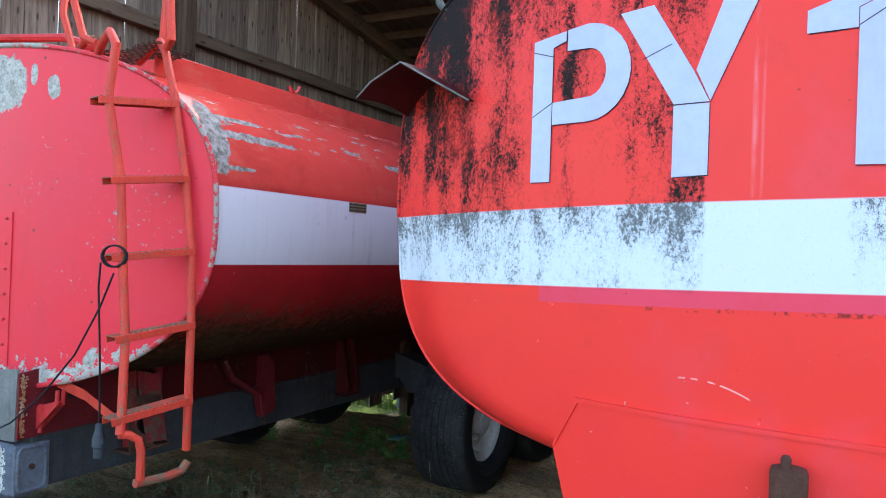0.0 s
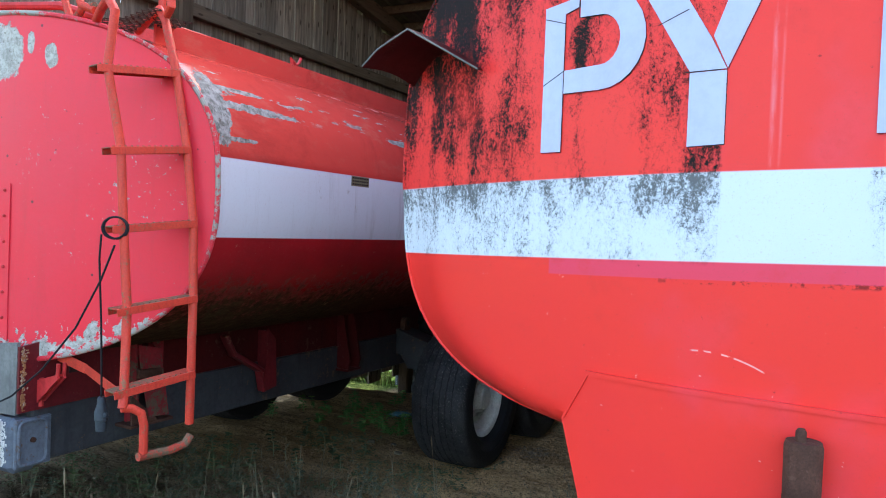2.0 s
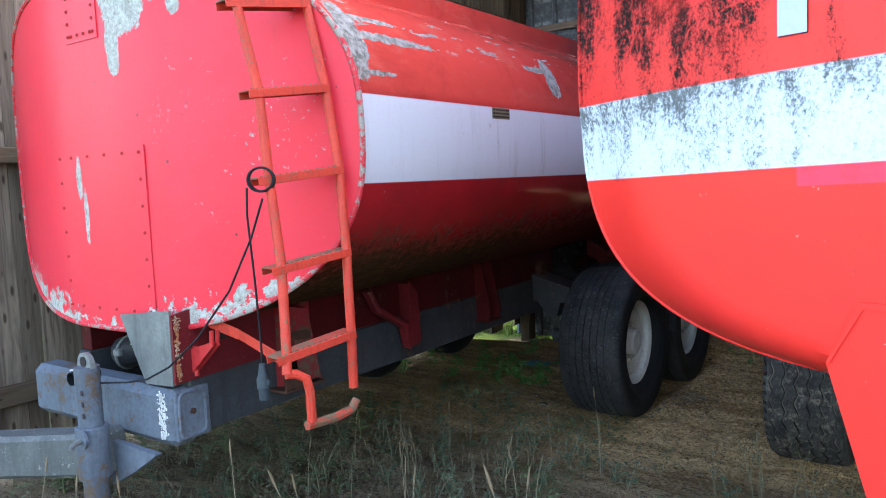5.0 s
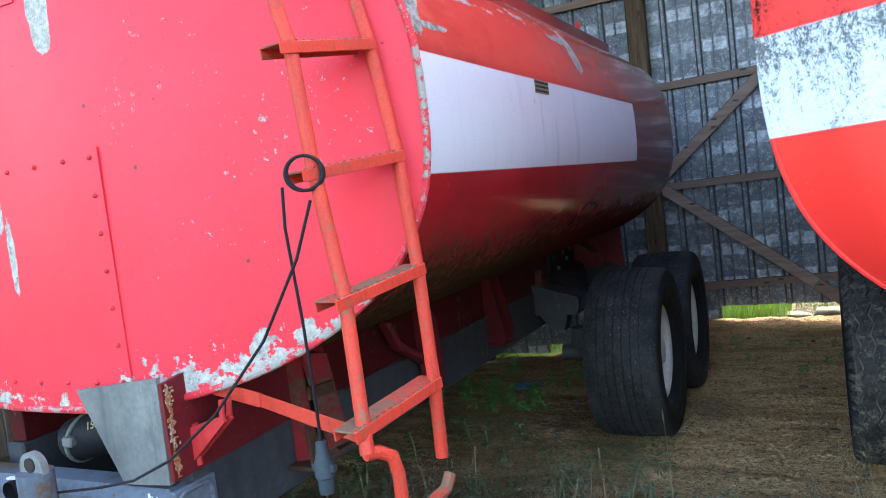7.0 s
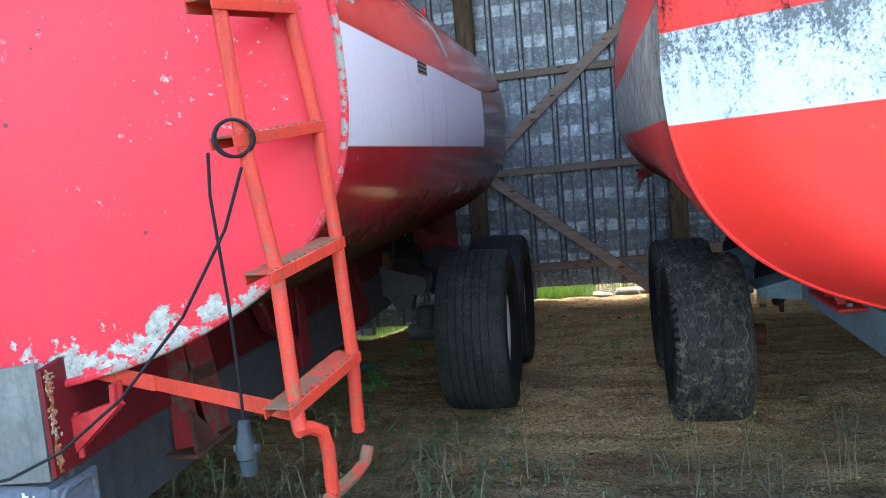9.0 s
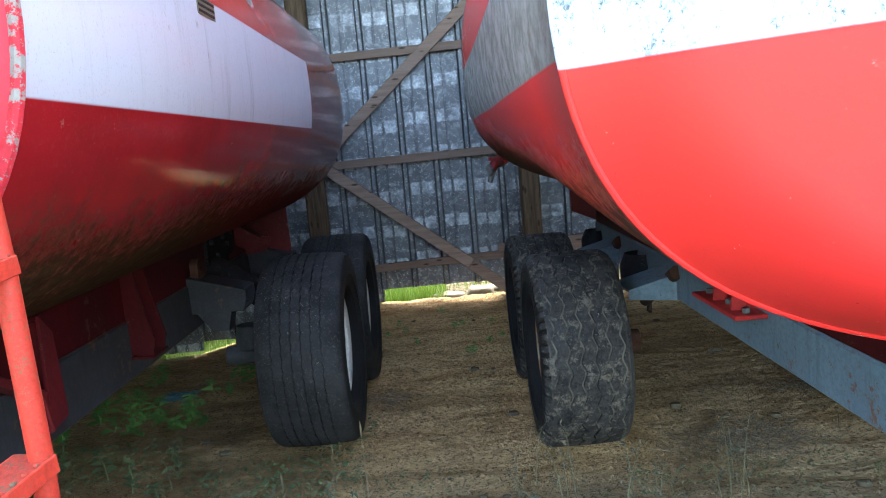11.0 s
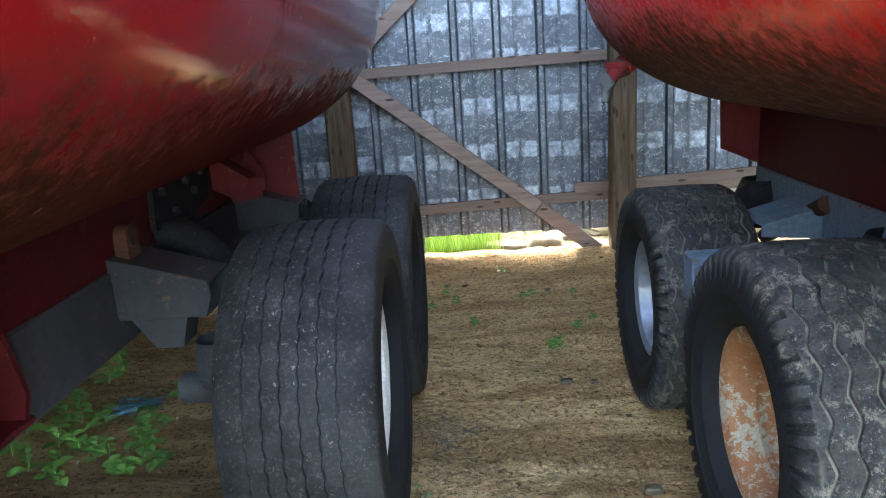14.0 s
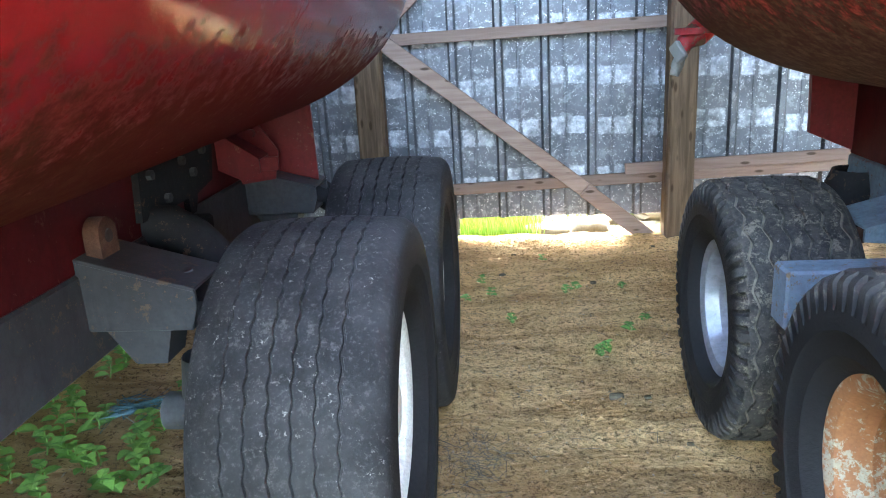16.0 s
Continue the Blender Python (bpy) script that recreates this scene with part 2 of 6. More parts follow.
def m_tank_a(head):
    """Old red tank paint with a white band, flaked down to grey metal."""
    k = Mat("tank_paint_head" if head else "tank_paint_side", 0.45, 0, 0.22).shift((0, 0, 1.98))
    big, fine = k.noise(2.2, 4), k.noise(60, 4)
    if head:
        col = k.mix(k.ramp(big, 0.3, 0.7), (0.70, 0.028, 0.046), (0.66, 0.034, 0.056))
    else:
        k.b.inputs["Specular IOR Level"].default_value = 0.16
        run = k.noise(2.4, 8, 0.78, k.stretch((1.0, 0.8, 1.0)), 0.4)
        # side red set darker than the head, its shade put into the colour
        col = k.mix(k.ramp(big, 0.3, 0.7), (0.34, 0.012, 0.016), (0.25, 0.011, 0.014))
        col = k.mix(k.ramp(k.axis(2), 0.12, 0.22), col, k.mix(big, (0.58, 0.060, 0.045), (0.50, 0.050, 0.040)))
        col = k.mix(k.ramp(run, 0.45, 0.75, 0, 0.5), col, (0.17, 0.016, 0.014))
        fade = k.math('MULTIPLY', k.ramp(k.noise(3.5, 5, 0.7, k.stretch((1, 1, 2.5))), 0.50, 0.68, 0, 0.5), k.ramp(k.axis(2), 0.1, 0.4))
        col = k.mix(fade, col, (0.50, 0.12, 0.085))
        stripe = k.math('MULTIPLY', k.band(2, 1.80 - 1.98, 2.15 - 1.98), k.band(1, -0.5, 5.40 - 2.56))
        drip = k.ramp(k.noise(14, 6, 0.75, k.stretch((1, 1.0, 0.06))), 0.52, 0.74, 0, 0.5)
        white = k.mix(drip, (0.52, 0.53, 0.57), (0.34, 0.33, 0.33))
        white = k.mix(k.ramp(k.noise(7, 5, 0.7), 0.66, 0.72, 0, 0.7), white, (0.35, 0.33, 0.30))
        col = k.mix(stripe, col, white)
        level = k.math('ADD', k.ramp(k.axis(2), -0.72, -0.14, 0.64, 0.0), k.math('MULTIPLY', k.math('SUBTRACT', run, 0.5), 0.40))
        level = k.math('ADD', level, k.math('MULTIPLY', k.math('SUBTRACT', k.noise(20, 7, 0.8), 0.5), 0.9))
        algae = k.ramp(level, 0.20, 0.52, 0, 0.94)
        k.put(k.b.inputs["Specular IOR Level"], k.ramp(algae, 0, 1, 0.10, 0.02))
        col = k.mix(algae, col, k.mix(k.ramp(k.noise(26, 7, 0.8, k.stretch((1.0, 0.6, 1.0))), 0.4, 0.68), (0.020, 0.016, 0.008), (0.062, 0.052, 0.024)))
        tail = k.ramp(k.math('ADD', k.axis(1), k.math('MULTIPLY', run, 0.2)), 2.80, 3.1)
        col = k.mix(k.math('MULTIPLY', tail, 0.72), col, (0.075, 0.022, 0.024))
        # red darkened further to the rear, where less light reaches
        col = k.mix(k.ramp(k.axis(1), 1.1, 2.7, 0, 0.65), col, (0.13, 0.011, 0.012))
        col = k.mix(stripe, col, white)
        scuff = k.math('MULTIPLY', k.ramp(k.noise(9, 5, 0.75), 0.66, 0.70, 0, 0.6), k.ramp(k.axis(2), -0.1, -0.3))
        col = k.mix(scuff, col, (0.40, 0.22, 0.16))
    speck = k.ramp(k.math('ADD', k.math('MULTIPLY', k.noise(38, 5, 0.7), 0.6), k.math('MULTIPLY', k.noise(6, 3), 0.4)), 0.625, 0.64)
    if head:
        low = k.ramp(k.math('ADD', k.axis(2), k.math('MULTIPLY', k.math('ABSOLUTE', k.axis(0)), -0.22)), -0.86, -0.60, 1, 0)
        rim = k.math('MULTIPLY', k.ramp(k.math('ADD', k.noise(13, 6, 0.7), k.math('MULTIPLY', low, 0.34)), 0.78, 0.80), k.ramp(k.axis(2), -0.45, -0.55))
        sp2 = k.math('MULTIPLY', k.ramp(k.math('ADD', k.noise(45, 4, 0.7), k.math('MULTIPLY', k.noise(3, 3), 0.5)), 0.95, 0.965), k.ramp(k.axis(0), 0.3, 0.8))
        bare = k.top(rim, sp2,
                     k.blob((0.28, -0.33, 0.63), (0.14, 0.6, 0.13), 0.22, 7), k.blob((0.22, -0.33, 0.50), (0.05, 0.6, 0.18), 0.15, 9),
                     k.blob((0.58, -0.36, 0.60), (0.035, 0.5, 0.06), 0.2, 14), k.blob((0.47, -0.36, 0.66), (0.02, 0.5, 0.05), 0.2, 14),
                     k.blob((-0.12, -0.4, -0.10), (0.022, 0.5, 0.10), 0.18, 16), k.blob((-0.08, -0.4, -0.28), (0.018, 0.5, 0.13), 0.18, 16))
        col = k.mix(k.ramp(k.noise(4, 5, 0.7, k.stretch((3, 1, 0.4))), 0.52, 0.75, 0, 0.35), col, (0.52, 0.035, 0.045))
        dots = k.top(k.ramp(k.cells(5.5)[0], 0.035, 0.045, 0.9, 0), k.math('MULTIPLY', k.ramp(k.cells(17)[0], 0.05, 0.08, 0.9, 0), k.ramp(k.noise(2.5, 3), 0.52, 0.6)))
        col = k.mix(dots, col, (0.10, 0.03, 0.03))
    else:
        wear = k.math('MULTIPLY', k.ramp(k.noise(5, 5, 0.7, k.stretch((1, 0.8, 5))), 0.60, 0.62), k.ramp(k.axis(2), 0.36, 0.50))
        wear = k.math('MULTIPLY', wear, k.ramp(k.axis(2), 0.60, 0.70, 1, 0))
        bare = k.top(wear, k.blob((1.22, 0.05, 0.40), (0.5, 0.075, 0.17), 0.38, 20), k.blob((1.2, 0.27, 0.42), (0.5, 0.30, 0.020), 0.34, 16),
                     k.blob((1.2, 0.22, 0.50), (0.5, 0.26, 0.012), 0.34, 18), k.blob((1.26, 0.17, 0.26), (0.5, 0.10, 0.012), 0.3, 18),
                     k.blob((1.26, 1.78, 0.38), (0.5, 0.07, 0.13), 0.2, 10), k.blob((1.26, 1.62, 0.42), (0.5, 0.16, 0.018), 0.2, 10))
    grey = k.mix(k.ramp(k.noise(30, 6, 0.75), 0.35, 0.65), (0.11, 0.105, 0.09), (0.33, 0.32, 0.30)) if not head else k.mix(k.ramp(k.noise(40, 6, 0.75), 0.35, 0.65), (0.24, 0.235, 0.20), (0.46, 0.45, 0.40))
    lip = k.ramp(k.noise(55, 4, 0.7), 0.60, 0.66, 0, 0.8)
    grey = k.mix(lip, grey, (0.09, 0.07, 0.055))
    col = k.mix(bare, col, grey)
    col = k.mix(k.ramp(k.noise(150, 5, 0.8), 0.55, 0.70, 0, 0.35), col, (0.28, 0.07, 0.06))
    col = k.mix(k.ramp(fine, 0.55, 0.8, 0, 0.15), col, (0.25, 0.10, 0.09))
    return k.finish(col, k.mix(bare, (0.42, 0.42, 0.42) if head else k.mix(algae, (0.08, 0.08, 0.08), (0.75, 0.75, 0.75)), (0.7, 0.7, 0.7)), k.math('ADD', k.math('SUBTRACT', k.math('MULTIPLY', big, 0.6 if head else 0.25), k.math('MULTIPLY', bare, 0.5)), k.math('MULTIPLY', k.noise(11, 5, 0.7), 0.30)), 0.5 if head else 0.28, 0.010)


def m_tank_b(head):
    """Red tank paint with a white band and black mildew running down."""
    k = Mat("weathered_paint_head" if head else "weathered_paint_side", 0.4, 0, 0.22).shift((0, 0, 2.05))
    big, fine = k.noise(1.8, 4), k.noise(70, 4)
    x, z = k.axis(0), k.axis(2)
    col = k.mix(k.ramp(big, 0.3, 0.7), RED_B, (0.73, 0.032, 0.028))
    if head:
        lift = k.math('SUBTRACT', k.axis(2), k.math('MULTIPLY', k.axis(0), 0.028))
        stripe = k.math('MULTIPLY', k.ramp(lift, -0.238, -0.232), k.ramp(lift, 0.008, 0.014, 1, 0))
        col = k.mix(k.math('MULTIPLY', k.math('MULTIPLY', k.ramp(lift, -0.287, -0.283), k.ramp(lift, -0.238, -0.232, 1, 0)), k.ramp(x, -0.725, -0.72)), col, (0.66, 0.045, 0.085))
        col = k.mix(stripe, col, k.mix(big, (0.56, 0.62, 0.66), (0.52, 0.59, 0.64)))
        off = k.math('SUBTRACT', 1.0, stripe)
        mould = k.math('ADD', k.math('MULTIPLY', k.noise(10, 6, 0.75, k.stretch((1, 1, 0.5))), 0.40), k.math('MULTIPLY', k.noise(95, 6, 0.95, k.stretch((1, 1, 0.75))), 0.60))
        run = k.ramp(k.noise(6.5, 4, 0.6, k.stretch((1, 1, 0.13), (3, 0, 0))), 0.36, 0.64, -0.042, 0.040)
        bias = k.ramp(x, -0.85, -0.70, 0.012, -0.016)
        bias = k.math('ADD', bias, k.ramp(x, -0.22, -0.19, 0.0, -0.20))
        bias = k.math('ADD', bias, k.ramp(z, 0.42, 0.70, 0.0, 0.045))
        bias = k.math('ADD', bias, k.ramp(z, 0.02, 0.16, -0.030, 0.0))
        bias = k.math('ADD', bias, k.math('MULTIPLY', k.blob((-0.58, -0.2, 0.40), (0.10, 0.8, 0.10), 0.2, 8), 0.060))
        bias = k.math('ADD', bias, k.math('MULTIPLY', k.math('MULTIPLY', k.ramp(x, -1.12, -1.02, 1, 0), k.ramp(z, 0.10, 0.22)), 0.035))
        bias = k.math('ADD', bias, k.math('MULTIPLY', k.math('MULTIPLY', k.band(0, -0.315, -0.205, 0.012), k.ramp(z, 0.10, 0.06)), 0.050))
        bias = k.math('ADD', bias, k.math('MULTIPLY', k.band(0, 0.125, 0.160, 0.008), 0.17))
        bias = k.math('ADD', bias, run)
        inband = k.ramp(x, -0.95, -0.75, 0.020, 0.004)
        inband = k.math('ADD', inband, k.ramp(lift, -0.20, 0.0, -0.040, 0.018))
        inband = k.math('ADD', inband, k.math('MULTIPLY', k.band(0, -0.36, -0.205, 0.05), 0.016))
        inband = k.math('ADD', inband, k.math('ADD', k.ramp(x, -0.215, -0.200, 0.0, -0.125), k.ramp(x, 0.13, 0.15, 0.0, 0.105)))
        inband = k.math('ADD', inband, k.math('MULTIPLY', run, 0.30))
        level = k.math('ADD', mould, k.math('ADD', k.math('MULTIPLY', bias, off), k.math('MULTIPLY', inband, stripe)))
        dirt = k.ramp(level, 0.512, 0.552)
        haze = k.ramp(level, 0.45, 0.54, 0, 0.32)
        dirt = k.math('MULTIPLY', k.top(dirt, haze), k.ramp(lift, -0.25, -0.22))
        edge = k.math('MULTIPLY', k.math('MULTIPLY', k.ramp(lift, -0.300, -0.292), k.ramp(lift, -0.288, -0.280, 1, 0)), k.math('MULTIPLY', k.ramp(k.noise(22, 5, 0.8), 0.50, 0.56), k.ramp(x, -0.45, -0.30)))
        dirt = k.top(dirt, k.math('MULTIPLY', edge, 0.7), k.math('MULTIPLY', k.ramp(k.noise(55, 4, 0.7), 0.70, 0.72), 0.6))
        pale = k.math('MULTIPLY', k.top(k.band(0, -0.094, -0.084, 0.006), k.math('MULTIPLY', k.band(0, -0.072, -0.066, 0.004), 0.6)), k.math('MULTIPLY', k.ramp(lift, 0.008, 0.03), k.ramp(k.noise(20, 4, 0.6, k.stretch((1, 1, 0.2))), 0.35, 0.6, 0, 0.55)))
        col = k.mix(pale, col, (0.74, 0.24, 0.27))
        halo = k.math('MULTIPLY', k.ramp(k.noise(2.6, 3), 0.48, 0.68, 0, 0.45), k.ramp(x, -0.5, -0.3))
        col = k.mix(k.math('MULTIPLY', halo, off), col, (0.74, 0.06, 0.09))
        col = k.mix(k.math('MULTIPLY', dirt, k.ramp(stripe, 0, 1, 1.0, 0.86)), col, k.mix(stripe, (0.010, 0.008, 0.007), (0.040, 0.042, 0.036)))
        col = k.mix(k.ramp(k.noise(150, 5, 0.8), 0.56, 0.70, 0, 0.32), col, (0.34, 0.06, 0.05))
        mot = k.math('MULTIPLY', k.ramp(k.noise(5, 6, 0.7), 0.52, 0.72, 0, 0.4), off)
        col = k.mix(mot, col, (0.62, 0.030, 0.020))
        bend = k.math('ADD', k.math('ADD', z, 0.487), k.math('MULTIPLY', k.math('POWER', k.math('ADD', x, 0.24), 2.0), 1.6))
        nick = k.math('MULTIPLY', k.ramp(k.math('ABSOLUTE', bend), 0.0015, 0.003, 1, 0), k.math('MULTIPLY', k.band(0, -0.27, -0.08), k.ramp(k.noise(40, 3), 0.42, 0.48)))
        chip = k.math('MULTIPLY', k.ramp(k.noise(30, 5, 0.75), 0.69, 0.71), k.ramp(z, -0.2, -0.35))
        col = k.mix(k.top(k.math('MULTIPLY', nick, 0.6), k.math('MULTIPLY', chip, 0.8)), col, (0.72, 0.50, 0.46))
        scr = k.ramp(k.noise(120, 2, 0.5, k.stretch((0.25, 1, 1.0))), 0.78, 0.80, 0, 0.8)
        col = k.mix(k.math('MULTIPLY', scr, k.ramp(z, -0.35, -0.6)), col, (0.7, 0.55, 0.52))
        rough = k.mix(dirt, (0.38, 0.38, 0.38), (0.85, 0.85, 0.85))
    else:
        stripe = k.band(2, 1.795 - 2.05, 2.12 - 2.05)
        col = k.mix(k.ramp(k.axis(1), 0.3, 0.5), col, k.mix(big, (0.86, 0.030, 0.020), (0.80, 0.026, 0.019)))
        col = k.mix(stripe, col, k.mix(k.ramp(k.noise(12, 6, 0.75), 0.35, 0.65), (0.20, 0.195, 0.15), (0.42, 0.41, 0.36)))
        run = k.noise(2.4, 8, 0.78, k.stretch((1.0, 0.8, 1.0)), 0.4)
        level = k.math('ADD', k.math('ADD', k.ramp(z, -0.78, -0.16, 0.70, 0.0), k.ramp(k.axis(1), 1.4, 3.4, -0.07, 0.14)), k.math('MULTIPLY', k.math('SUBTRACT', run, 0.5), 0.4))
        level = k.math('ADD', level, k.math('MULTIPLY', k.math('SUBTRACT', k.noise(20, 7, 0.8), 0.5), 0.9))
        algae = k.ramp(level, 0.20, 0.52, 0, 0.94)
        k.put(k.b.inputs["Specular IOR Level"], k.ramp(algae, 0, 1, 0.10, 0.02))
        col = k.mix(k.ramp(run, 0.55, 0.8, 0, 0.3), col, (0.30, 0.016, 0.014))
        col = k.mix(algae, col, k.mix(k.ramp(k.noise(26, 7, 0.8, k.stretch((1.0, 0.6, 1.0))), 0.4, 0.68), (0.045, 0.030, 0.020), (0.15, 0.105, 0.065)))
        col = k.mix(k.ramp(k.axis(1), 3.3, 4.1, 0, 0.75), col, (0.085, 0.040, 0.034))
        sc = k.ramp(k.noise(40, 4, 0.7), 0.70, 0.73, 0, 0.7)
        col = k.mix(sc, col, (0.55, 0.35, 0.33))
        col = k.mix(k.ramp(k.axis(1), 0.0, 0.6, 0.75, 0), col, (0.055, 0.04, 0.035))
        rough = k.mix(algae, (0.26, 0.26, 0.26), (0.7, 0.7, 0.7))
    return k.finish(col, rough, k.math('ADD', k.math('ADD', big, k.math('MULTIPLY', k.noise(11, 5, 0.7), 0.25)), k.math('MULTIPLY', fine, 0.04)), 0.4 if head else 0.22, 0.007)


def m_wood(name, c, c2, axis=2, rough=0.85):
    k = Mat(name, rough, 0, 0.1)
    s = [14.0, 14.0, 14.0]
    s[axis] = 0.9
    rnd = k.t.nodes.new("ShaderNodeObjectInfo").outputs["Random"]
    v = k.t.nodes.new("ShaderNodeVectorMath")
    v.operation = 'ADD'
    k.link(k.stretch(tuple(s)), v.inputs[0])
    k.link(k.math('MULTIPLY', rnd, 37.0), v.inputs[1])
    grain = k.noise(2.2, 6, 0.65, v.outputs[0], 0.6)
    col = k.mix(k.ramp(grain, 0.3, 0.7), c, c2)
    col = k.mix(k.math('MULTIPLY', rnd, 0.65), col, tuple(0.45 * q for q in c))
    knots = k.ramp(k.cells(3.0, k.stretch(tuple(5.0 if i != axis else 1.6 for i in range(3))))[0], 0.10, 0.22, 0.8, 0)
    col = k.mix(knots, col, (0.03, 0.018, 0.01))
    return k.finish(col, None, grain, 0.5, 0.004)


def m_zinc():
    k = Mat("galvanised_sheet", 0.45, 0.25)
    big, fine = k.noise(2.0, 4), k.noise(24, 5, 0.75)
    col = k.mix(k.ramp(big, 0.3, 0.7), (0.060, 0.066, 0.074), (0.115, 0.125, 0.140))
    col = k.mix(k.ramp(k.noise(14, 5, 0.75), 0.50, 0.62, 0, 0.5), col, (0.24, 0.26, 0.28))
    # pale blocks in rows between the ribs
    bay = k.math('DIVIDE', k.math('ADD', k.axis(0), 3.80), 0.34)
    cell, count = k.math('FRACT', bay), k.math('FLOOR', bay)
    jog = k.math('FRACT', k.math('MULTIPLY', k.math('SINE', k.math('MULTIPLY', count, 12.99)), 437.5))
    row = k.math('FRACT', k.math('ADD', k.math('MULTIPLY', k.axis(2), 2.70), k.math('MULTIPLY', jog, 0.22)))
    ragged = k.math('MULTIPLY', k.math('SUBTRACT', k.noise(30, 4, 0.7), 0.5), 0.16)
    row, cell = k.math('ADD', row, ragged), k.math('ADD', cell, ragged)
    rows = k.math('MULTIPLY', k.ramp(row, 0.08, 0.12), k.ramp(row, 0.42, 0.47, 1, 0))
    half = k.top(k.math('MULTIPLY', k.ramp(cell, 0.22, 0.26), k.ramp(cell, 0.50, 0.53, 1, 0)), k.math('MULTIPLY', k.ramp(cell, 0.58, 0.61), k.ramp(cell, 0.93, 0.98, 1, 0)))
    rows = k.math('MULTIPLY', k.math('MULTIPLY', rows, half), k.ramp(k.noise(2.6, 6, 0.75), 0.36, 0.62, 0.0, 0.80))
    col = k.mix(rows, col, k.mix(k.ramp(fine, 0.35, 0.65), (0.28, 0.305, 0.34), (0.54, 0.575, 0.62)))
    spots = k.ramp(k.cells(74)[0], 0.24, 0.33, 0.70, 0)
    col = k.mix(k.math('MULTIPLY', spots, k.ramp(fine, 0.49, 0.58)), col, (0.70, 0.72, 0.74))
    # shadow lines beside the ribs, drawn dark in the colour
    rib = k.top(k.ramp(k.math('FRACT', bay), 0.035, 0.055, 0.65, 0), k.math('MULTIPLY', k.ramp(k.math('FRACT', bay), 0.16, 0.18), k.ramp(k.math('FRACT', bay), 0.20, 0.23, 0.65, 0)))
    col = k.mix(rib, col, (0.022, 0.024, 0.026))
    return k.finish(col, None, fine, 0.2, 0.002, k.ramp(rows, 0, 1, 0.25, 0.0))


def m_soil():
    k = Mat("sandy_soil", 0.95, 0, 0.05)
    big, mid, fine, grit = k.noise(0.8, 4), k.noise(6, 8, 0.75), k.noise(42, 7, 0.8), k.noise(150, 4, 0.7)
    ridge = k.noise(2.2, 7, 0.72, k.stretch((0.55, 2.4, 1.0)), 0.8)
    col = k.mix(k.ramp(ridge, 0.36, 0.62), (0.46, 0.275, 0.120), (0.78, 0.52, 0.26))
    # soil darkened towards the front and under the trailers: shade put into colour
    shaded = k.ramp(k.math('ADD', k.axis(1), k.math('MULTIPLY', big, 1.8)), 4.6, 6.3, 1, 0)
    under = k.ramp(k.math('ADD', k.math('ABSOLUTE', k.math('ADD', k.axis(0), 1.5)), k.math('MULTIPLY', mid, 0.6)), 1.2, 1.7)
    shaded = k.top(shaded, k.math('MULTIPLY', under, 0.35))
    col = k.mix(shaded, col, k.mix(k.ramp(ridge, 0.36, 0.62), (0.105, 0.079, 0.052), (0.31, 0.235, 0.152)))
    col = k.mix(k.ramp(mid, 0.50, 0.70, 0, 0.55), col, k.mix(shaded, (0.19, 0.115, 0.055), (0.075, 0.050, 0.030)))
    col = k.mix(k.ramp(fine, 0.525, 0.585, 0, 0.85), col, k.mix(shaded, (0.13, 0.080, 0.040), (0.050, 0.034, 0.020)))
    col = k.mix(k.math('MULTIPLY', k.ramp(grit, 0.60, 0.68, 0, 0.8), k.ramp(k.noise(11, 4, 0.7), 0.42, 0.58)), col, (0.42, 0.34, 0.24))
    peb = k.ramp(k.cells(30)[0], 0.10, 0.17, 0.8, 0)
    col = k.mix(k.math('MULTIPLY', peb, k.ramp(k.noise(8, 3), 0.50, 0.56)), col, (0.42, 0.36, 0.28))
    # unseen ground in front, made pale to bounce light onto the tank ends
    bounce_yard = k.ramp(k.math('ADD', k.axis(1), k.math('MULTIPLY', mid, 0.8)), 0.2, 1.6, 1, 0)
    col = k.mix(bounce_yard, col, k.mix(mid, (0.20, 0.19, 0.14), (0.38, 0.35, 0.27)))
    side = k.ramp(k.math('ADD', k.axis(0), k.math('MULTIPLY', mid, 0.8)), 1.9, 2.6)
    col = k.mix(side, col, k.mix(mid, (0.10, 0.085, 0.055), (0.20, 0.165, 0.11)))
    grass = k.ramp(k.math('ADD', k.axis(1), k.math('MULTIPLY', mid, 0.6)), 9.35, 9.75)
    col = k.mix(grass, col, k.mix(k.ramp(mid, 0.4, 0.6), (0.08, 0.08, 0.036), (0.19, 0.155, 0.10)))
    verge = k.math('MULTIPLY', grass, k.ramp(k.math('ADD', k.axis(0), k.math('MULTIPLY', mid, 0.4)), -2.1, -1.6, 1, 0))
    col = k.mix(verge, col, k.mix(mid, (0.07, 0.13, 0.02), (0.16, 0.22, 0.05)))
    outer = k.ramp(k.math('ADD', k.axis(0), k.math('MULTIPLY', mid, 0.4)), -5.2, -4.9, 1, 0)
    col = k.mix(outer, col, k.mix(mid, (0.05, 0.09, 0.015), (0.12, 0.15, 0.04)))
    h = k.math('ADD', k.math('ADD', k.math('MULTIPLY', ridge, 1.6), k.math('MULTIPLY', mid, 0.8)), k.math('ADD', k.math('MULTIPLY', fine, 0.5), k.math('MULTIPLY', grit, 0.14)))
    return k.finish(col, None, h, 1.0, 0.075)


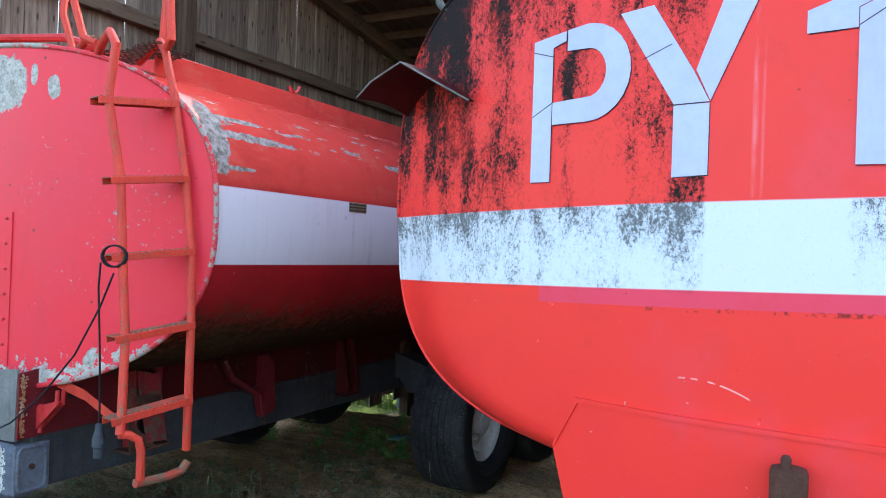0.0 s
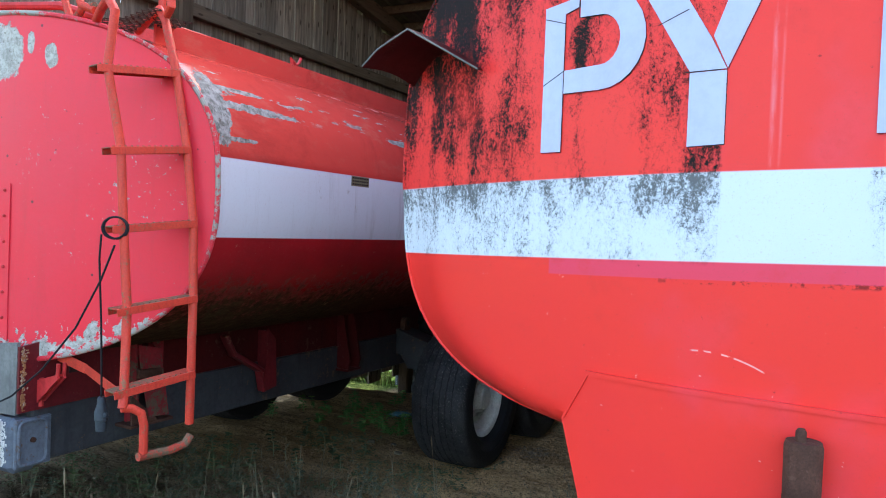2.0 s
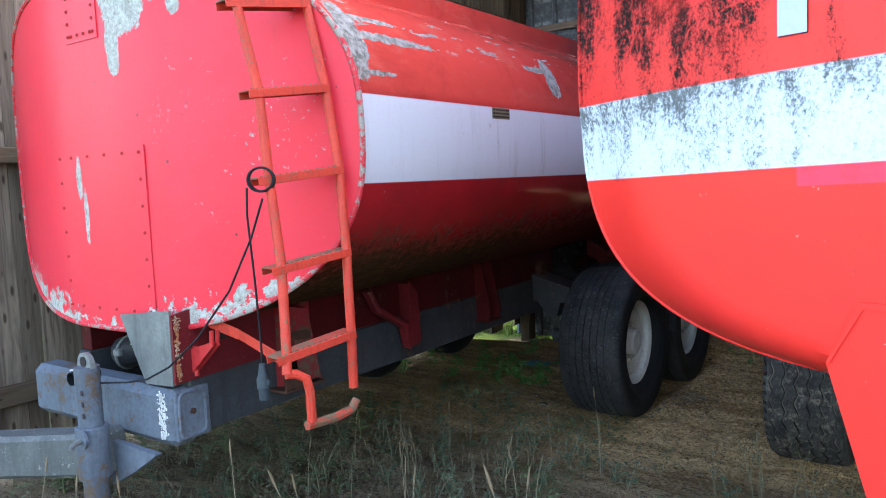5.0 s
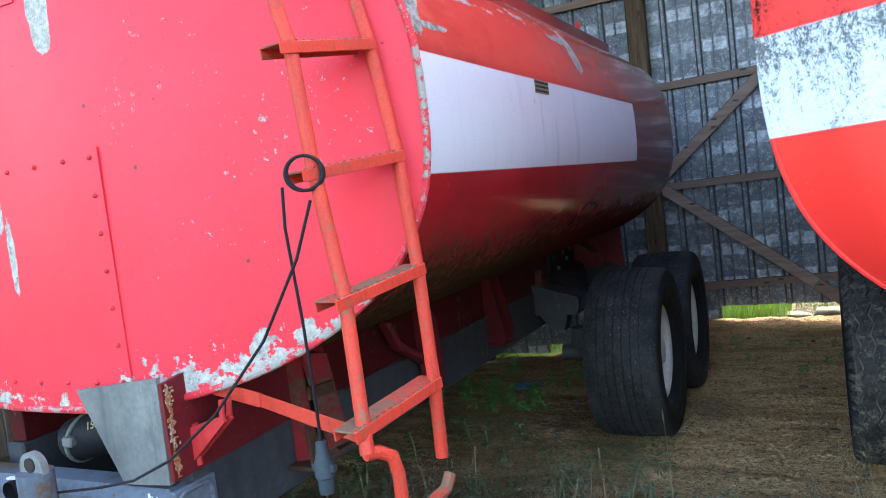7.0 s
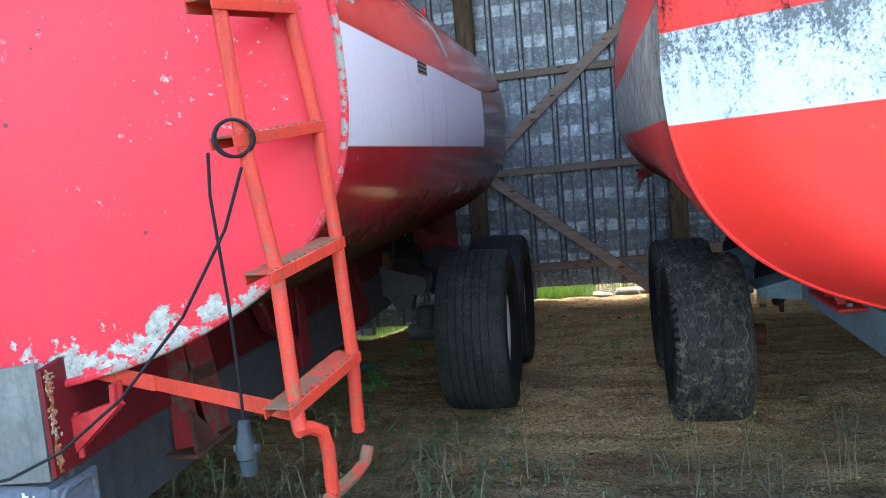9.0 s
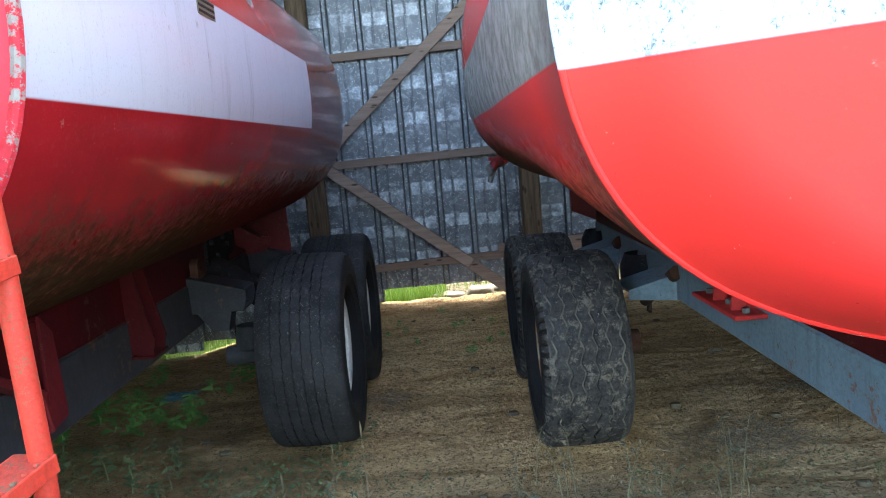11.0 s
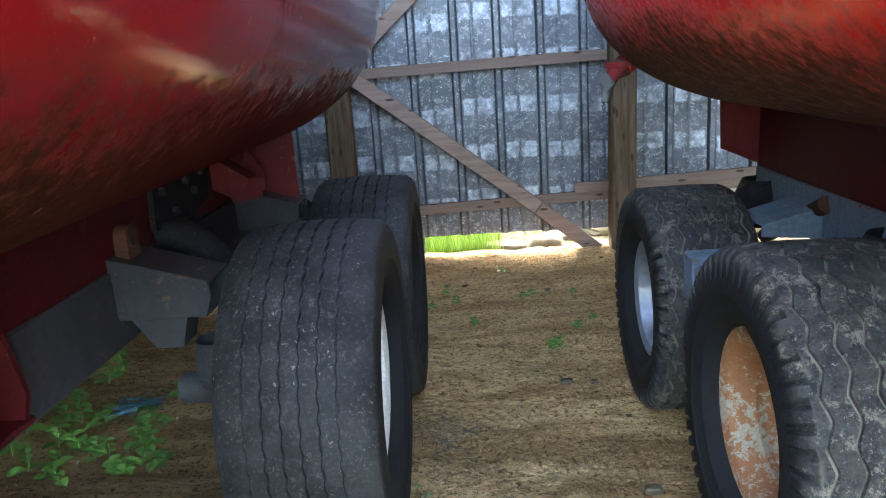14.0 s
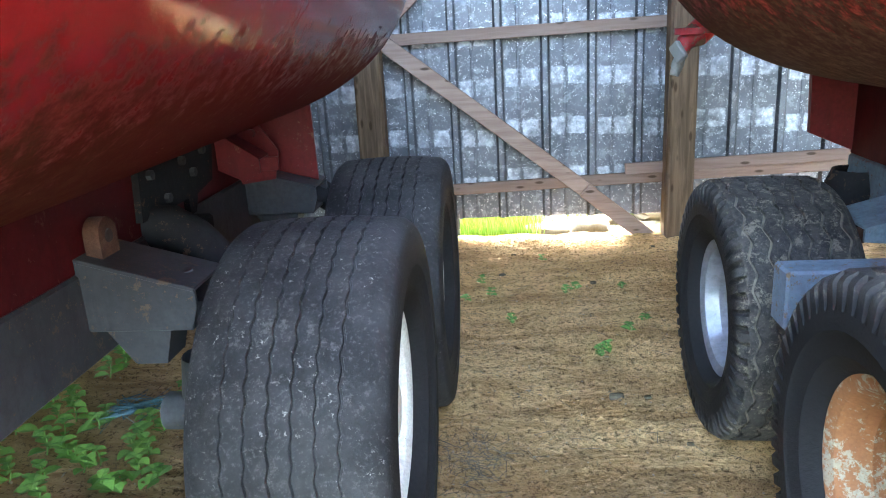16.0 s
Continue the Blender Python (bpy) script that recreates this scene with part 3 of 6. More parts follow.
def m_rubber(name, mud):
    """Old tyre rubber; with mud, dried soil in the tread."""
    k = Mat(name, 0.66, 0, 0.13)
    R = 0.493 if mud > 0.5 else 0.537
    big, fine = k.noise(5, 6, 0.75), k.noise(80, 5, 0.75)
    col = k.mix(k.ramp(big, 0.32, 0.68), (0.011, 0.011, 0.012), (0.030, 0.030, 0.031))
    col = k.mix(k.ramp(fine, 0.54, 0.66, 0, 0.5), col, (0.070, 0.069, 0.067))
    speck = k.math('MULTIPLY', k.ramp(k.noise(60, 6, 0.8), 0.60, 0.65, 0, 0.85), k.ramp(k.noise(4, 4, 0.7), 0.42, 0.60))
    col = k.mix(speck, col, (0.24, 0.23, 0.21))
    r = k.math('SQRT', k.math('ADD', k.math('POWER', k.axis(1), 2.0), k.math('POWER', k.axis(2), 2.0)))
    onto = k.ramp(r, R - 0.075, R - 0.025)
    wall = k.math('SUBTRACT', 1.0, onto)
    col = k.mix(wall, col, k.mix(fine, (0.006, 0.006, 0.007), (0.020, 0.020, 0.021)))
    lines = k.math('MULTIPLY', k.ramp(k.noise(9, 5, 0.7), 0.52, 0.64, 0, 0.7), k.band(0, -0.15, 0.15, 0.02))
    scrape = k.math('MULTIPLY', k.math('MULTIPLY', lines, onto), k.ramp(k.noise(34, 7, 0.85), 0.50, 0.60))
    col = k.mix(k.math('MULTIPLY', scrape, 0.45), col, (0.15, 0.145, 0.135))
    if mud > 0.5:
        tread = k.math('MULTIPLY', onto, k.ramp(k.noise(22, 7, 0.8), 0.40, 0.62, 0.0, 0.7))
        col = k.mix(tread, col, (0.060, 0.056, 0.050))
        dust = k.math('MULTIPLY', k.band(0, -0.18, 0.18), k.math('MULTIPLY', k.ramp(r, R - 0.0125, R - 0.0070, 0.85, 0.0), k.ramp(k.noise(6, 4, 0.7), 0.38, 0.58)))
        dust = k.math('MULTIPLY', dust, onto)
        dust = k.top(dust, k.math('MULTIPLY', k.ramp(k.noise(13, 7, 0.85), 0.52, 0.61, 0, 0.8), onto))
        col = k.mix(dust, col, k.mix(fine, (0.10, 0.088, 0.068), (0.24, 0.21, 0.165)))
    return k.finish(col, None, k.math('ADD', fine, k.math('MULTIPLY', big, 0.6)), 0.5, 0.004)


def m_leaf(name, c, c2):
    k = Mat(name, 0.55)
    isl = k.t.nodes.new("ShaderNodeNewGeometry").outputs["Random Per Island"]
    col = k.mix(isl, c, c2)
    col = k.mix(k.ramp(k.noise(60, 3), 0.5, 0.8, 0, 0.4), col, tuple(0.5 * q for q in c))
    k.b.inputs["Transmission Weight"].default_value = 0.0
    k.b.inputs["Subsurface Weight"].default_value = 0.0
    return k.finish(col)


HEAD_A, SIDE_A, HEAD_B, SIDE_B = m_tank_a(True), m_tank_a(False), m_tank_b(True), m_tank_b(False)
PAINT = m_plain("red_paint", (0.55, 0.035, 0.035), (0.46, 0.035, 0.035), 0.45, 0, 6, 0.05)
# DARKRED: red paint darkened to carry the shade under tanks and hood
DARKRED = m_plain("shaded_red_paint", (0.078, 0.007, 0.008), (0.050, 0.006, 0.007), 0.55, 0, 7, 0.18, (0.05, 0.026, 0.018), 0.2, 0.12)
RUSTRED = m_plain("rust_eaten_red_paint", (0.26, 0.016, 0.021), (0.15, 0.014, 0.017), 0.7, 0, 10, 0.50, (0.055, 0.036, 0.024), 0.5)
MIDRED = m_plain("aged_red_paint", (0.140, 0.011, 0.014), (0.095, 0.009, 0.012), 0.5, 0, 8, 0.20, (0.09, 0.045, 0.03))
ORANGE = m_plain("orange_ladder_paint", (0.60, 0.052, 0.028), (0.52, 0.044, 0.027), 0.5, 0, 24, 0.30, (0.14, 0.06, 0.03))
TREAD = m_plain("rusty_tread_paint", (0.46, 0.055, 0.032), (0.34, 0.060, 0.035), 0.8, 0, 18, 0.62, (0.085, 0.058, 0.034), 0.6)
BEAMGREY = m_plain("blue_grey_beam_paint", (0.120, 0.140, 0.168), (0.082, 0.096, 0.118), 0.55, 0, 6, 0.42, (0.060, 0.042, 0.030), 0.2, 0.18)
# GREY: chassis grey set well below BEAMGREY to hold the shade under the tanks
GREY = m_plain("shaded_chassis_paint", (0.050, 0.054, 0.059), (0.029, 0.031, 0.035), 0.55, 0, 7, 0.30, (0.050, 0.034, 0.024), 0.2, 0.15)
DARKGREY = m_plain("dark_chassis_paint", (0.022, 0.023, 0.025), (0.013, 0.014, 0.016), 0.75, 0, 8, 0.22, (0.045, 0.028, 0.018), 0.2, 0.1)
DRAWBAR = m_plain("drawbar_paint", (0.105, 0.110, 0.104), (0.070, 0.074, 0.072), 0.6, 0, 9, 0.30, (0.16, 0.155, 0.135))
BOXPAINT = m_plain("worn_blue_grey_paint", (0.15, 0.20, 0.25), (0.115, 0.15, 0.19), 0.6, 0, 7, 0.44, (0.085, 0.058, 0.036), 0.4)
BLUEGREY = m_plain("blue_grey_paint", (0.17, 0.245, 0.29), (0.13, 0.19, 0.23), 0.55, 0, 8, 0.28, (0.10, 0.045, 0.025))
STEEL = m_plain("galvanised_plate", (0.20, 0.205, 0.19), (0.095, 0.10, 0.095), 0.7, 0.1, 9, 0.16, (0.10, 0.07, 0.05))
RUST = m_plain("rust", (0.048, 0.022, 0.015), (0.095, 0.042, 0.026), 0.9, 0, 26, 0.3, (0.06, 0.03, 0.02), 0.6)
RUSTRIM = m_plain("rusty_rim", (0.34, 0.29, 0.21), (0.44, 0.40, 0.32), 0.75, 0, 16, 0.72, (0.17, 0.072, 0.030), 0.4)
WHITERIM = m_plain("white_rim", (0.64, 0.63, 0.58), (0.57, 0.57, 0.53), 0.45, 0, 16, 0.12, (0.12, 0.07, 0.03))
SILVERRIM = m_plain("silver_rim", (0.29, 0.315, 0.36), (0.24, 0.265, 0.31), 0.38, 0.4, 6, 0.02)
LETTER = m_plain("lettering_paint", (0.40, 0.43, 0.60), (0.43, 0.48, 0.63), 0.5, 0, 5, 0.0, grain=0.12)
CHIPPED = m_plain("chipped_red_rim", (0.62, 0.030, 0.045), (0.55, 0.030, 0.042), 0.6, 0, 12, 0.52, (0.17, 0.165, 0.14), 0.5)
EDGE = m_plain("blackened_paint", (0.35, 0.02, 0.03), (0.30, 0.02, 0.03), 0.8, 0, 14, 0.62, (0.012, 0.009, 0.008), 0.3)
SEAM = m_plain("dark_crack", (0.03, 0.022, 0.02), (0.05, 0.03, 0.03), 0.9)
RUBBER_A, RUBBER_B = m_rubber("worn_rubber", 0.35), m_rubber("muddy_rubber", 1.0)
PRINT = m_plain("yellow_print", (0.40, 0.36, 0.20), (0.32, 0.29, 0.16), 0.7)
CABLE = m_plain("black_cable", (0.010, 0.010, 0.012), (0.017, 0.017, 0.02), 0.6, gloss=0.15)
PLUG = m_plain("grey_plug", (0.036, 0.048, 0.058), (0.026, 0.035, 0.043), 0.5)
BOARD = m_wood("old_board", (0.125, 0.095, 0.070), (0.30, 0.235, 0.175))
BEAM_X = m_wood("sawn_timber", (0.20, 0.135, 0.105), (0.29, 0.21, 0.17), 0)
BEAM_Y = m_wood("dark_timber", (0.10, 0.07, 0.045), (0.17, 0.12, 0.08), 1)
POST = m_wood("post_timber", (0.055, 0.036, 0.022), (0.115, 0.078, 0.050), 2)
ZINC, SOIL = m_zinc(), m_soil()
LEAF = m_leaf("nettle_leaf", (0.090, 0.22, 0.040), (0.18, 0.35, 0.075))
BUSH = m_leaf("bush_leaf", (0.14, 0.26, 0.025), (0.28, 0.38, 0.045))
GRASS = m_leaf("grass_blade", (0.10, 0.20, 0.025), (0.20, 0.28, 0.05))
WEED = m_leaf("weed_leaf", (0.085, 0.125, 0.045), (0.16, 0.19, 0.085))
STRAW = m_leaf("dry_straw", (0.17, 0.13, 0.08), (0.40, 0.33, 0.22))
STEM = m_leaf("dry_weed", (0.075, 0.078, 0.042), (0.19, 0.165, 0.10))
SEED = m_leaf("seed_head", (0.11, 0.08, 0.045), (0.20, 0.15, 0.09))
OLDSTRAW = m_leaf("grey_straw", (0.075, 0.056, 0.037), (0.21, 0.165, 0.11))
MUGWORT = m_leaf("dull_weed_leaf", (0.060, 0.095, 0.045), (0.15, 0.18, 0.115))
ROCK = m_plain("sandstone", (0.125, 0.100, 0.060), (0.085, 0.070, 0.045), 0.9, 0, 9, 0.0, bump=0.7)
TWINE = m_plain("blue_twine", (0.05, 0.13, 0.16), (0.08, 0.18, 0.21), 0.7)
ASBESTOS = m_plain("roof_sheet", (0.10, 0.088, 0.072), (0.07, 0.060, 0.050), 0.9, 0, 3)
RENDERED = m_plain("dim_wall_board", (0.14, 0.105, 0.075), (0.20, 0.15, 0.10), 0.9, 0, 3)


# ---- the setting ----
CONTACT = [(-2.287, 5.434, 0.050), (-2.287, 6.634, 0.010), (-4.70, 5.434, 0.050), (-4.70, 6.634, 0.010), (-0.903, 5.055, 0.082), (-0.88, 6.355, 0.013), (1.185, 5.055, 0.082), (1.185, 6.355, 0.013)]


def gz(x, y):
    """Height of the ground."""
    h = 0.030 * noise.noise((x * 0.9, y * 0.9, 0.3)) + 0.018 * noise.noise((x * 3.1, y * 3.1, 1.7)) + 0.010 * noise.noise((x * 7, y * 9, 4.1)) + 0.006 * abs(noise.noise((x * 4, y * 15, 2.2)))
    h += 0.010 * noise.noise((x * 13, y * 17, 7.7)) + 0.007 * noise.noise((x * 24, y * 29, 3.9))
    h += 0.010 * noise.noise((x * 2.6 + 3, y * 11, 5.2)) * sstep(4.6, 5.6, y)
    h += 0.045 * sstep(6.1, 5.4, y) - 0.13 * sstep(9.25, 9.6, y)
    for cx, cy, cz in CONTACT:
        d = ((x - cx) ** 2 + (y - cy) ** 2) / 0.07
        if d < 6:
            h += (cz - h) * math.exp(-d)
    h -= 0.42 * sstep(7.0, 9.2, y) * sstep(-2.7, -4.6, x)
    h -= 0.10 * sstep(10.5, 12.0, y)
    far = max(abs(x + 2) - 9, abs(y - 4) - 10, 0)
    return h * (1 if far < 1 else 1 / far)


def line(lo, hi, step, outer):
    n = round((hi - lo) / step)
    core = [lo + (hi - lo) * i / n for i in range(n + 1)]
    return [lo - o for o in reversed(outer)] + core + [hi + o for o in outer]


OUT = [0.4, 1, 2, 4, 8, 16, 40, 100, 300, 900]
gx, gy = line(-6.2, 2.6, 0.03, OUT), line(1.2, 10.6, 0.03, OUT)
g = Geo()
g.v = [(x, y, gz(x, y)) for y in gy for x in gx]
nx = len(gx)
g.f = [(j * nx + i, j * nx + i + 1, (j + 1) * nx + i + 1, (j + 1) * nx + i) for j in range(len(gy) - 1) for i in range(nx - 1)]
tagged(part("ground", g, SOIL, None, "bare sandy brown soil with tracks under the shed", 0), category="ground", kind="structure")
bpy.data.objects["ground"].data.polygons.foreach_set("use_smooth", [True] * len(bpy.data.objects["ground"].data.polygons))

WX, WY = -5.15, 9.30          # inner faces of the board wall and of the sheet wall


def roof_z(y):
    return 4.74 - 0.172 * (y - 7)


# roof: sheets on purlins on rafters
RY = 5.2
g = Geo()
for i in range(60):
    x0 = -5.6 + i * 0.18
    for a, e, da, de in ((x0, x0 + 0.09, 0.0, 0.035), (x0 + 0.09, x0 + 0.18, 0.035, 0.0)):
        q = [(a, RY, roof_z(RY) + 0.16 + da), (e, RY, roof_z(RY) + 0.16 + de), (e, 9.9, roof_z(9.9) + 0.16 + de), (a, 9.9, roof_z(9.9) + 0.16 + da)]
        g.add(q + [(p[0], p[1], p[2] + 0.012) for p in q], [(0, 1, 2, 3), (7, 6, 5, 4), (0, 4, 5, 1), (1, 5, 6, 2), (2, 6, 7, 3), (3, 7, 4, 0)])
for i in range(10):
    y = RY + 0.1 + i * 0.49
    g.box((-0.2, y, roof_z(y) + 0.11), (10.8, 0.07, 0.10), None, 0.006)
for x in (-5.02, -2.6, -0.1, 2.4, 4.9):
    g.bar((x, RY, roof_z(RY)), (x, 9.9, roof_z(9.9)), 0.12, 0.18, 0.008)
tagged(part("ceiling", g, [BEAM_Y, ASBESTOS], None, "dark underside of a shed roof on timber purlins", 30), category="ceiling", kind="structure")
ce = bpy.data.objects["ceiling"].data
ce.polygons.foreach_set("material_index", [1 if i < 720 else 0 for i in range(len(ce.polygons))])

# left wall of upright boards
wall_left = thing("wall_left", (WX, 5.2, 0), "weathered upright plank wall on dark girts", "wall", kind="structure")
g = Geo()
for z, h in ((0.55, 0.12), (2.05, 0.10), (3.80, 0.12)):
    part("girt", Geo().bar((WX + 0.045, 1.7, z + 0.02), (WX + 0.045, 9.2, z - 0.02), 0.08, h, 0.005), BEAM_Y, wall_left, "dark horizontal girt")
for y in (1.8, 4.95, 9.13):
    part("post", Geo().bar((WX + 0.12, y, gz(WX, y) - 0.2), (WX + 0.12, y, roof_z(y) - 0.05), 0.16, 0.16, 0.02, (0, 1, 0)), POST, wall_left, "grey timber post")
# back wall of sheets on timber
wall_back = thing("wall_back", (-1.5, WY, 0), "galvanised ribbed sheet wall on a timber frame", "wall", kind="structure")


def sheet(x0, n, z0, z1, y):
    prof, p = [], 0.34
    for i in range(n):
        s = x0 + i * p
        prof += [(s, 0), (s + 0.018, -0.030), (s + 0.052, -0.030), (s + 0.070, 0), (s + 0.165, 0), (s + 0.172, -0.005), (s + 0.185, -0.005), (s + 0.192, 0), (s + 0.27, 0)]
    prof.append((x0 + n * p + 0.03, 0))
    k = len(prof)
    zs = [z0, (z0 + z1) / 2, z1]
    vs = [(s, y + d, z) for z in zs for s, d in prof] + [(s, y + d + 0.004, z) for z in zs for s, d in prof]
    fs = [(j * k + i, j * k + i + 1, (j + 1) * k + i + 1, (j + 1) * k + i) for j in range(2) for i in range(k - 1)]
    o = 3 * k
    fs += [tuple(v + o for v in f[::-1]) for f in fs]
    fs += [(i, o + i, o + i + 1, i + 1) for i in range(k - 1)] + [(2 * k + i, 2 * k + i + 1, o + 2 * k + i + 1, o + 2 * k + i) for i in range(k - 1)]
    return Geo().add(vs, fs)


for i in range(10):
    part("metal_sheet", sheet(-5.30 + i * 1.02, 3, 0.135 + 0.006 * (i % 2) - (0.50, 0.40, 0.14, 0, 0, 0, 0, 0, 0, 0, 0, 0)[i], 4.55, WY + 0.004 * (i % 2)), ZINC, wall_back, smooth=20)
for x0, x1, z, zz in ((-5.1, -2.7, 1.50, 1.52), (-2.72, -0.62, 1.515, 1.545), (-0.62, 4.8, 1.54, 1.55), (-5.1, -2.7, 2.60, 2.62), (-2.72, -0.62, 2.615, 2.655), (-0.6, 4.8, 2.65, 2.66),
                      (-2.72, -0.56, 0.37, 0.435), (-0.95, 0.95, 0.50, 0.56), (-0.5, 1.9, 0.44, 0.50), (-5.1, -2.8, 0.36, 0.37), (-5.1, 4.8, 3.7, 3.7)):
    part("rail", Geo().bar((x0, WY - 0.055 - (0.03 if z == 0.50 else 0), z), (x1, WY - 0.055 - (0.03 if z == 0.50 else 0), zz), 0.03, 0.085, 0.004), BEAM_X, wall_back, "pale sawn rail")
for a, e in (((-2.70, 1.50), (-1.19, 0.315)), ((-1.25, 0.36), (-0.60, -0.16)), ((-2.70, 1.62), (-0.60, 3.46))):
    part("brace", Geo().bar((a[0], WY - 0.10 - (0.02 if a[0] > -2 else 0), a[1]), (e[0], WY - 0.10 - (0.02 if a[0] > -2 else 0), e[1]), 0.03, 0.115, 0.004), BEAM_X, wall_back, "diagonal sawn board")
for x in (-2.82, -0.58, 1.7, 4.0):
    part("post", Geo().bar((x, WY - 0.15, gz(x, WY) - 0.3), (x + 0.02, WY - 0.15, roof_z(WY) - 0.05), 0.20, 0.17, 0.018, (0, 1, 0)), POST, wall_back, "rough timber post")

# unseen wall added on the right to keep side light off the undersides
g = Geo()
for i in range(20):
    g.box((4.95, 4.0 + i * 0.29 + 0.14, 2.55), (0.03, 0.282, 5.1), None, 0.004)
tagged(part("added_wall_right", g, RENDERED, None, "plain unseen board wall that keeps side light out"), category="wall", kind="structure")


# ---- tank trailers ----
class Tank:
    def __init__(self, cx, cz, hw, hup, hlo, up, lo, base, rise, flat, power, y1, rear, knuckle=0.0, tail=0.0):
        self.cx, self.cz, self.hw, self.hup, self.hlo, self.up, self.lo = cx, cz, hw, hup, hlo, up, lo
        self.base, self.rise, self.flat, self.power, self.y1, self.rear, self.knuckle = base, rise, flat, power, y1, rear, knuckle
        self.tail = tail or hlo

    def section(self, a, s=1.0, grow=0.0, back=0.0):
        """Offset of the rounded section at angle a, scaled by s; back goes from 0 in front to 1 behind."""
        c, d = math.cos(a), math.sin(a)
        n, h = (self.up, self.hup) if d > 0 else (self.lo + (2.5 - self.lo) * back, self.hlo + (self.tail - self.hlo) * back)
        return math.copysign(abs(c) ** (2 / n), c) * (self.hw * s + grow), math.copysign(abs(d) ** (2 / n), d) * (h * s + grow)

    def front(self, x, z):
        """y of the front end: bent round an upright line, its lower edge turned back to y = knuckle."""
        d = max(0.0, abs(x - self.cx) - self.flat) / (self.hw - self.flat)
        y = self.base + self.rise * d ** self.power
        if self.knuckle and z < self.cz:
            r = ((abs(x - self.cx) / self.hw) ** self.lo + ((self.cz - z) / self.hlo) ** self.lo) ** (1 / self.lo)
            y += (self.knuckle - y) * min(1.0, max(0.0, (r - 0.86) / 0.14)) ** 2
        return y

    def head(self, n=120, rings=26):
        g = Geo()
        for j in range(1, rings + 1):
            r = (j / rings) ** 0.85
            for k in range(n):
                x, z = self.section(2 * math.pi * k / n, r)
                dent = 0.007 * noise.noise((x * 1.6, z * 1.6, self.cx))
                g.v.append((self.cx + x, self.front(self.cx + x, self.cz + z) + dent * (1 - r), self.cz + z))
        c = len(g.v)
        g.v.append((self.cx, self.base, self.cz))
        g.f = [(c, (k + 1) % n, k) for k in range(n)]
        g.f += [(j * n + k, j * n + (k + 1) % n, (j + 1) * n + (k + 1) % n, (j + 1) * n + k) for j in range(rings - 1) for k in range(n)]
        return g

    def shell(self, n=120):
        g = Geo()
        st = [(i / 30, 1.0, 0.0) for i in range(31)]
        for i in range(1, 13):
            a = i / 12 * math.pi / 2
            st.append((1.0, 0.50 + 0.5 * math.cos(a) ** 0.7 if i < 12 else 0.02, self.rear * math.sin(a)))
        for f, s, back in st:
            for k in range(n):
                x, z = self.section(2 * math.pi * k / n)
                y = self.front(self.cx + x, self.cz + z) * (1 - f) + self.y1 * f + back
                x, z = self.section(2 * math.pi * k / n, s, 0.0, sstep(0.0, 0.6, f))
                w = 1 + 0.004 * noise.noise((x * 1.5, y * 1.1, z * 1.5 + self.cx)) * min(1, f * 8)
                g.v.append((self.cx + x * w, y, self.cz + z * w))
        g.f = [(j * n + k, j * n + (k + 1) % n, (j + 1) * n + (k + 1) % n, (j + 1) * n + k) for j in range(len(st) - 1) for k in range(n)]
        return g

    def rim(self, r=0.012, grow=0.004, n=120):
        pts = []
        for k in range(n + 1):
            x, z = self.section(2 * math.pi * k / n, 1.0, grow)
            pts.append((self.cx + x, self.front(self.cx + x, self.cz + z), self.cz + z))
        return Geo().tube(pts, r, 8, False)


def tyre_geo(R, w, rim, zig, grooves, amp, count, n, spread):
    """A tyre about x with wavy tread grooves; outer side towards +x."""
    h, prof, wav = w / 2, [], []

    def pt(s, r, k=0.0):
        prof.append((s, r))
        wav.append(k)
    pt(-h * 0.62, rim + 0.005)
    pt(-h * 0.80, rim + 0.03)
    pt(-h * 1.0, rim + (R - rim) * 0.45)
    pt(-h * 1.0, rim + (R - rim) * 0.62)
    pt(-h * 0.95, R * 0.955)
    pt(-h * 0.86, R - 0.010)
    gw, dep = zig
    for i in range(grooves):
        s = spread * h * (2 * i / (grooves - 1) - 1)
        lift = 0.004 * (1 - (2 * i / (grooves - 1) - 1) ** 2)
        pt(s - gw, R - 0.004 + lift, amp)
        pt(s - gw * 0.6, R - dep, amp)
        pt(s + gw * 0.6, R - dep, amp)
        pt(s + gw, R - 0.004 + lift, amp)
    pt(h * 0.86, R - 0.010, -1)
    pt(h * 0.95, R * 0.955, -2)
    pt(h * 0.985, R * 0.93, -2)
    pt(h * 1.0, rim + (R - rim) * 0.62)
    pt(h * 1.0, rim + (R - rim) * 0.45)
    pt(h * 0.97, rim + (R - rim) * 0.42)
    pt(h * 0.92, rim + (R - rim) * 0.22)
    pt(h * 0.80, rim + 0.03)
    pt(h * 0.62, rim + 0.005)

    def wob(i, a):
        ph = (a / (2 * math.pi) * count) % 1.0
        tri = 0.6 * (4 * abs(ph - 0.5) - 1) + 0.4 * math.cos(2 * math.pi * ph)
        if wav[i] > 0:
            return amp * tri, 0.0
        if wav[i] == -2 and amp > 0.008:
            return (-0.012 if (ph * 2) % 1 > 0.55 else 0.0), (-0.013 if (ph * 2) % 1 > 0.55 else 0.0)
        if wav[i] == -1 and amp > 0.008:
            return amp * 0.5 * tri, 0.0
        return 0.0, 0.0
    return Geo().lathe(prof, (0, 0, 0), "x", n, wob)


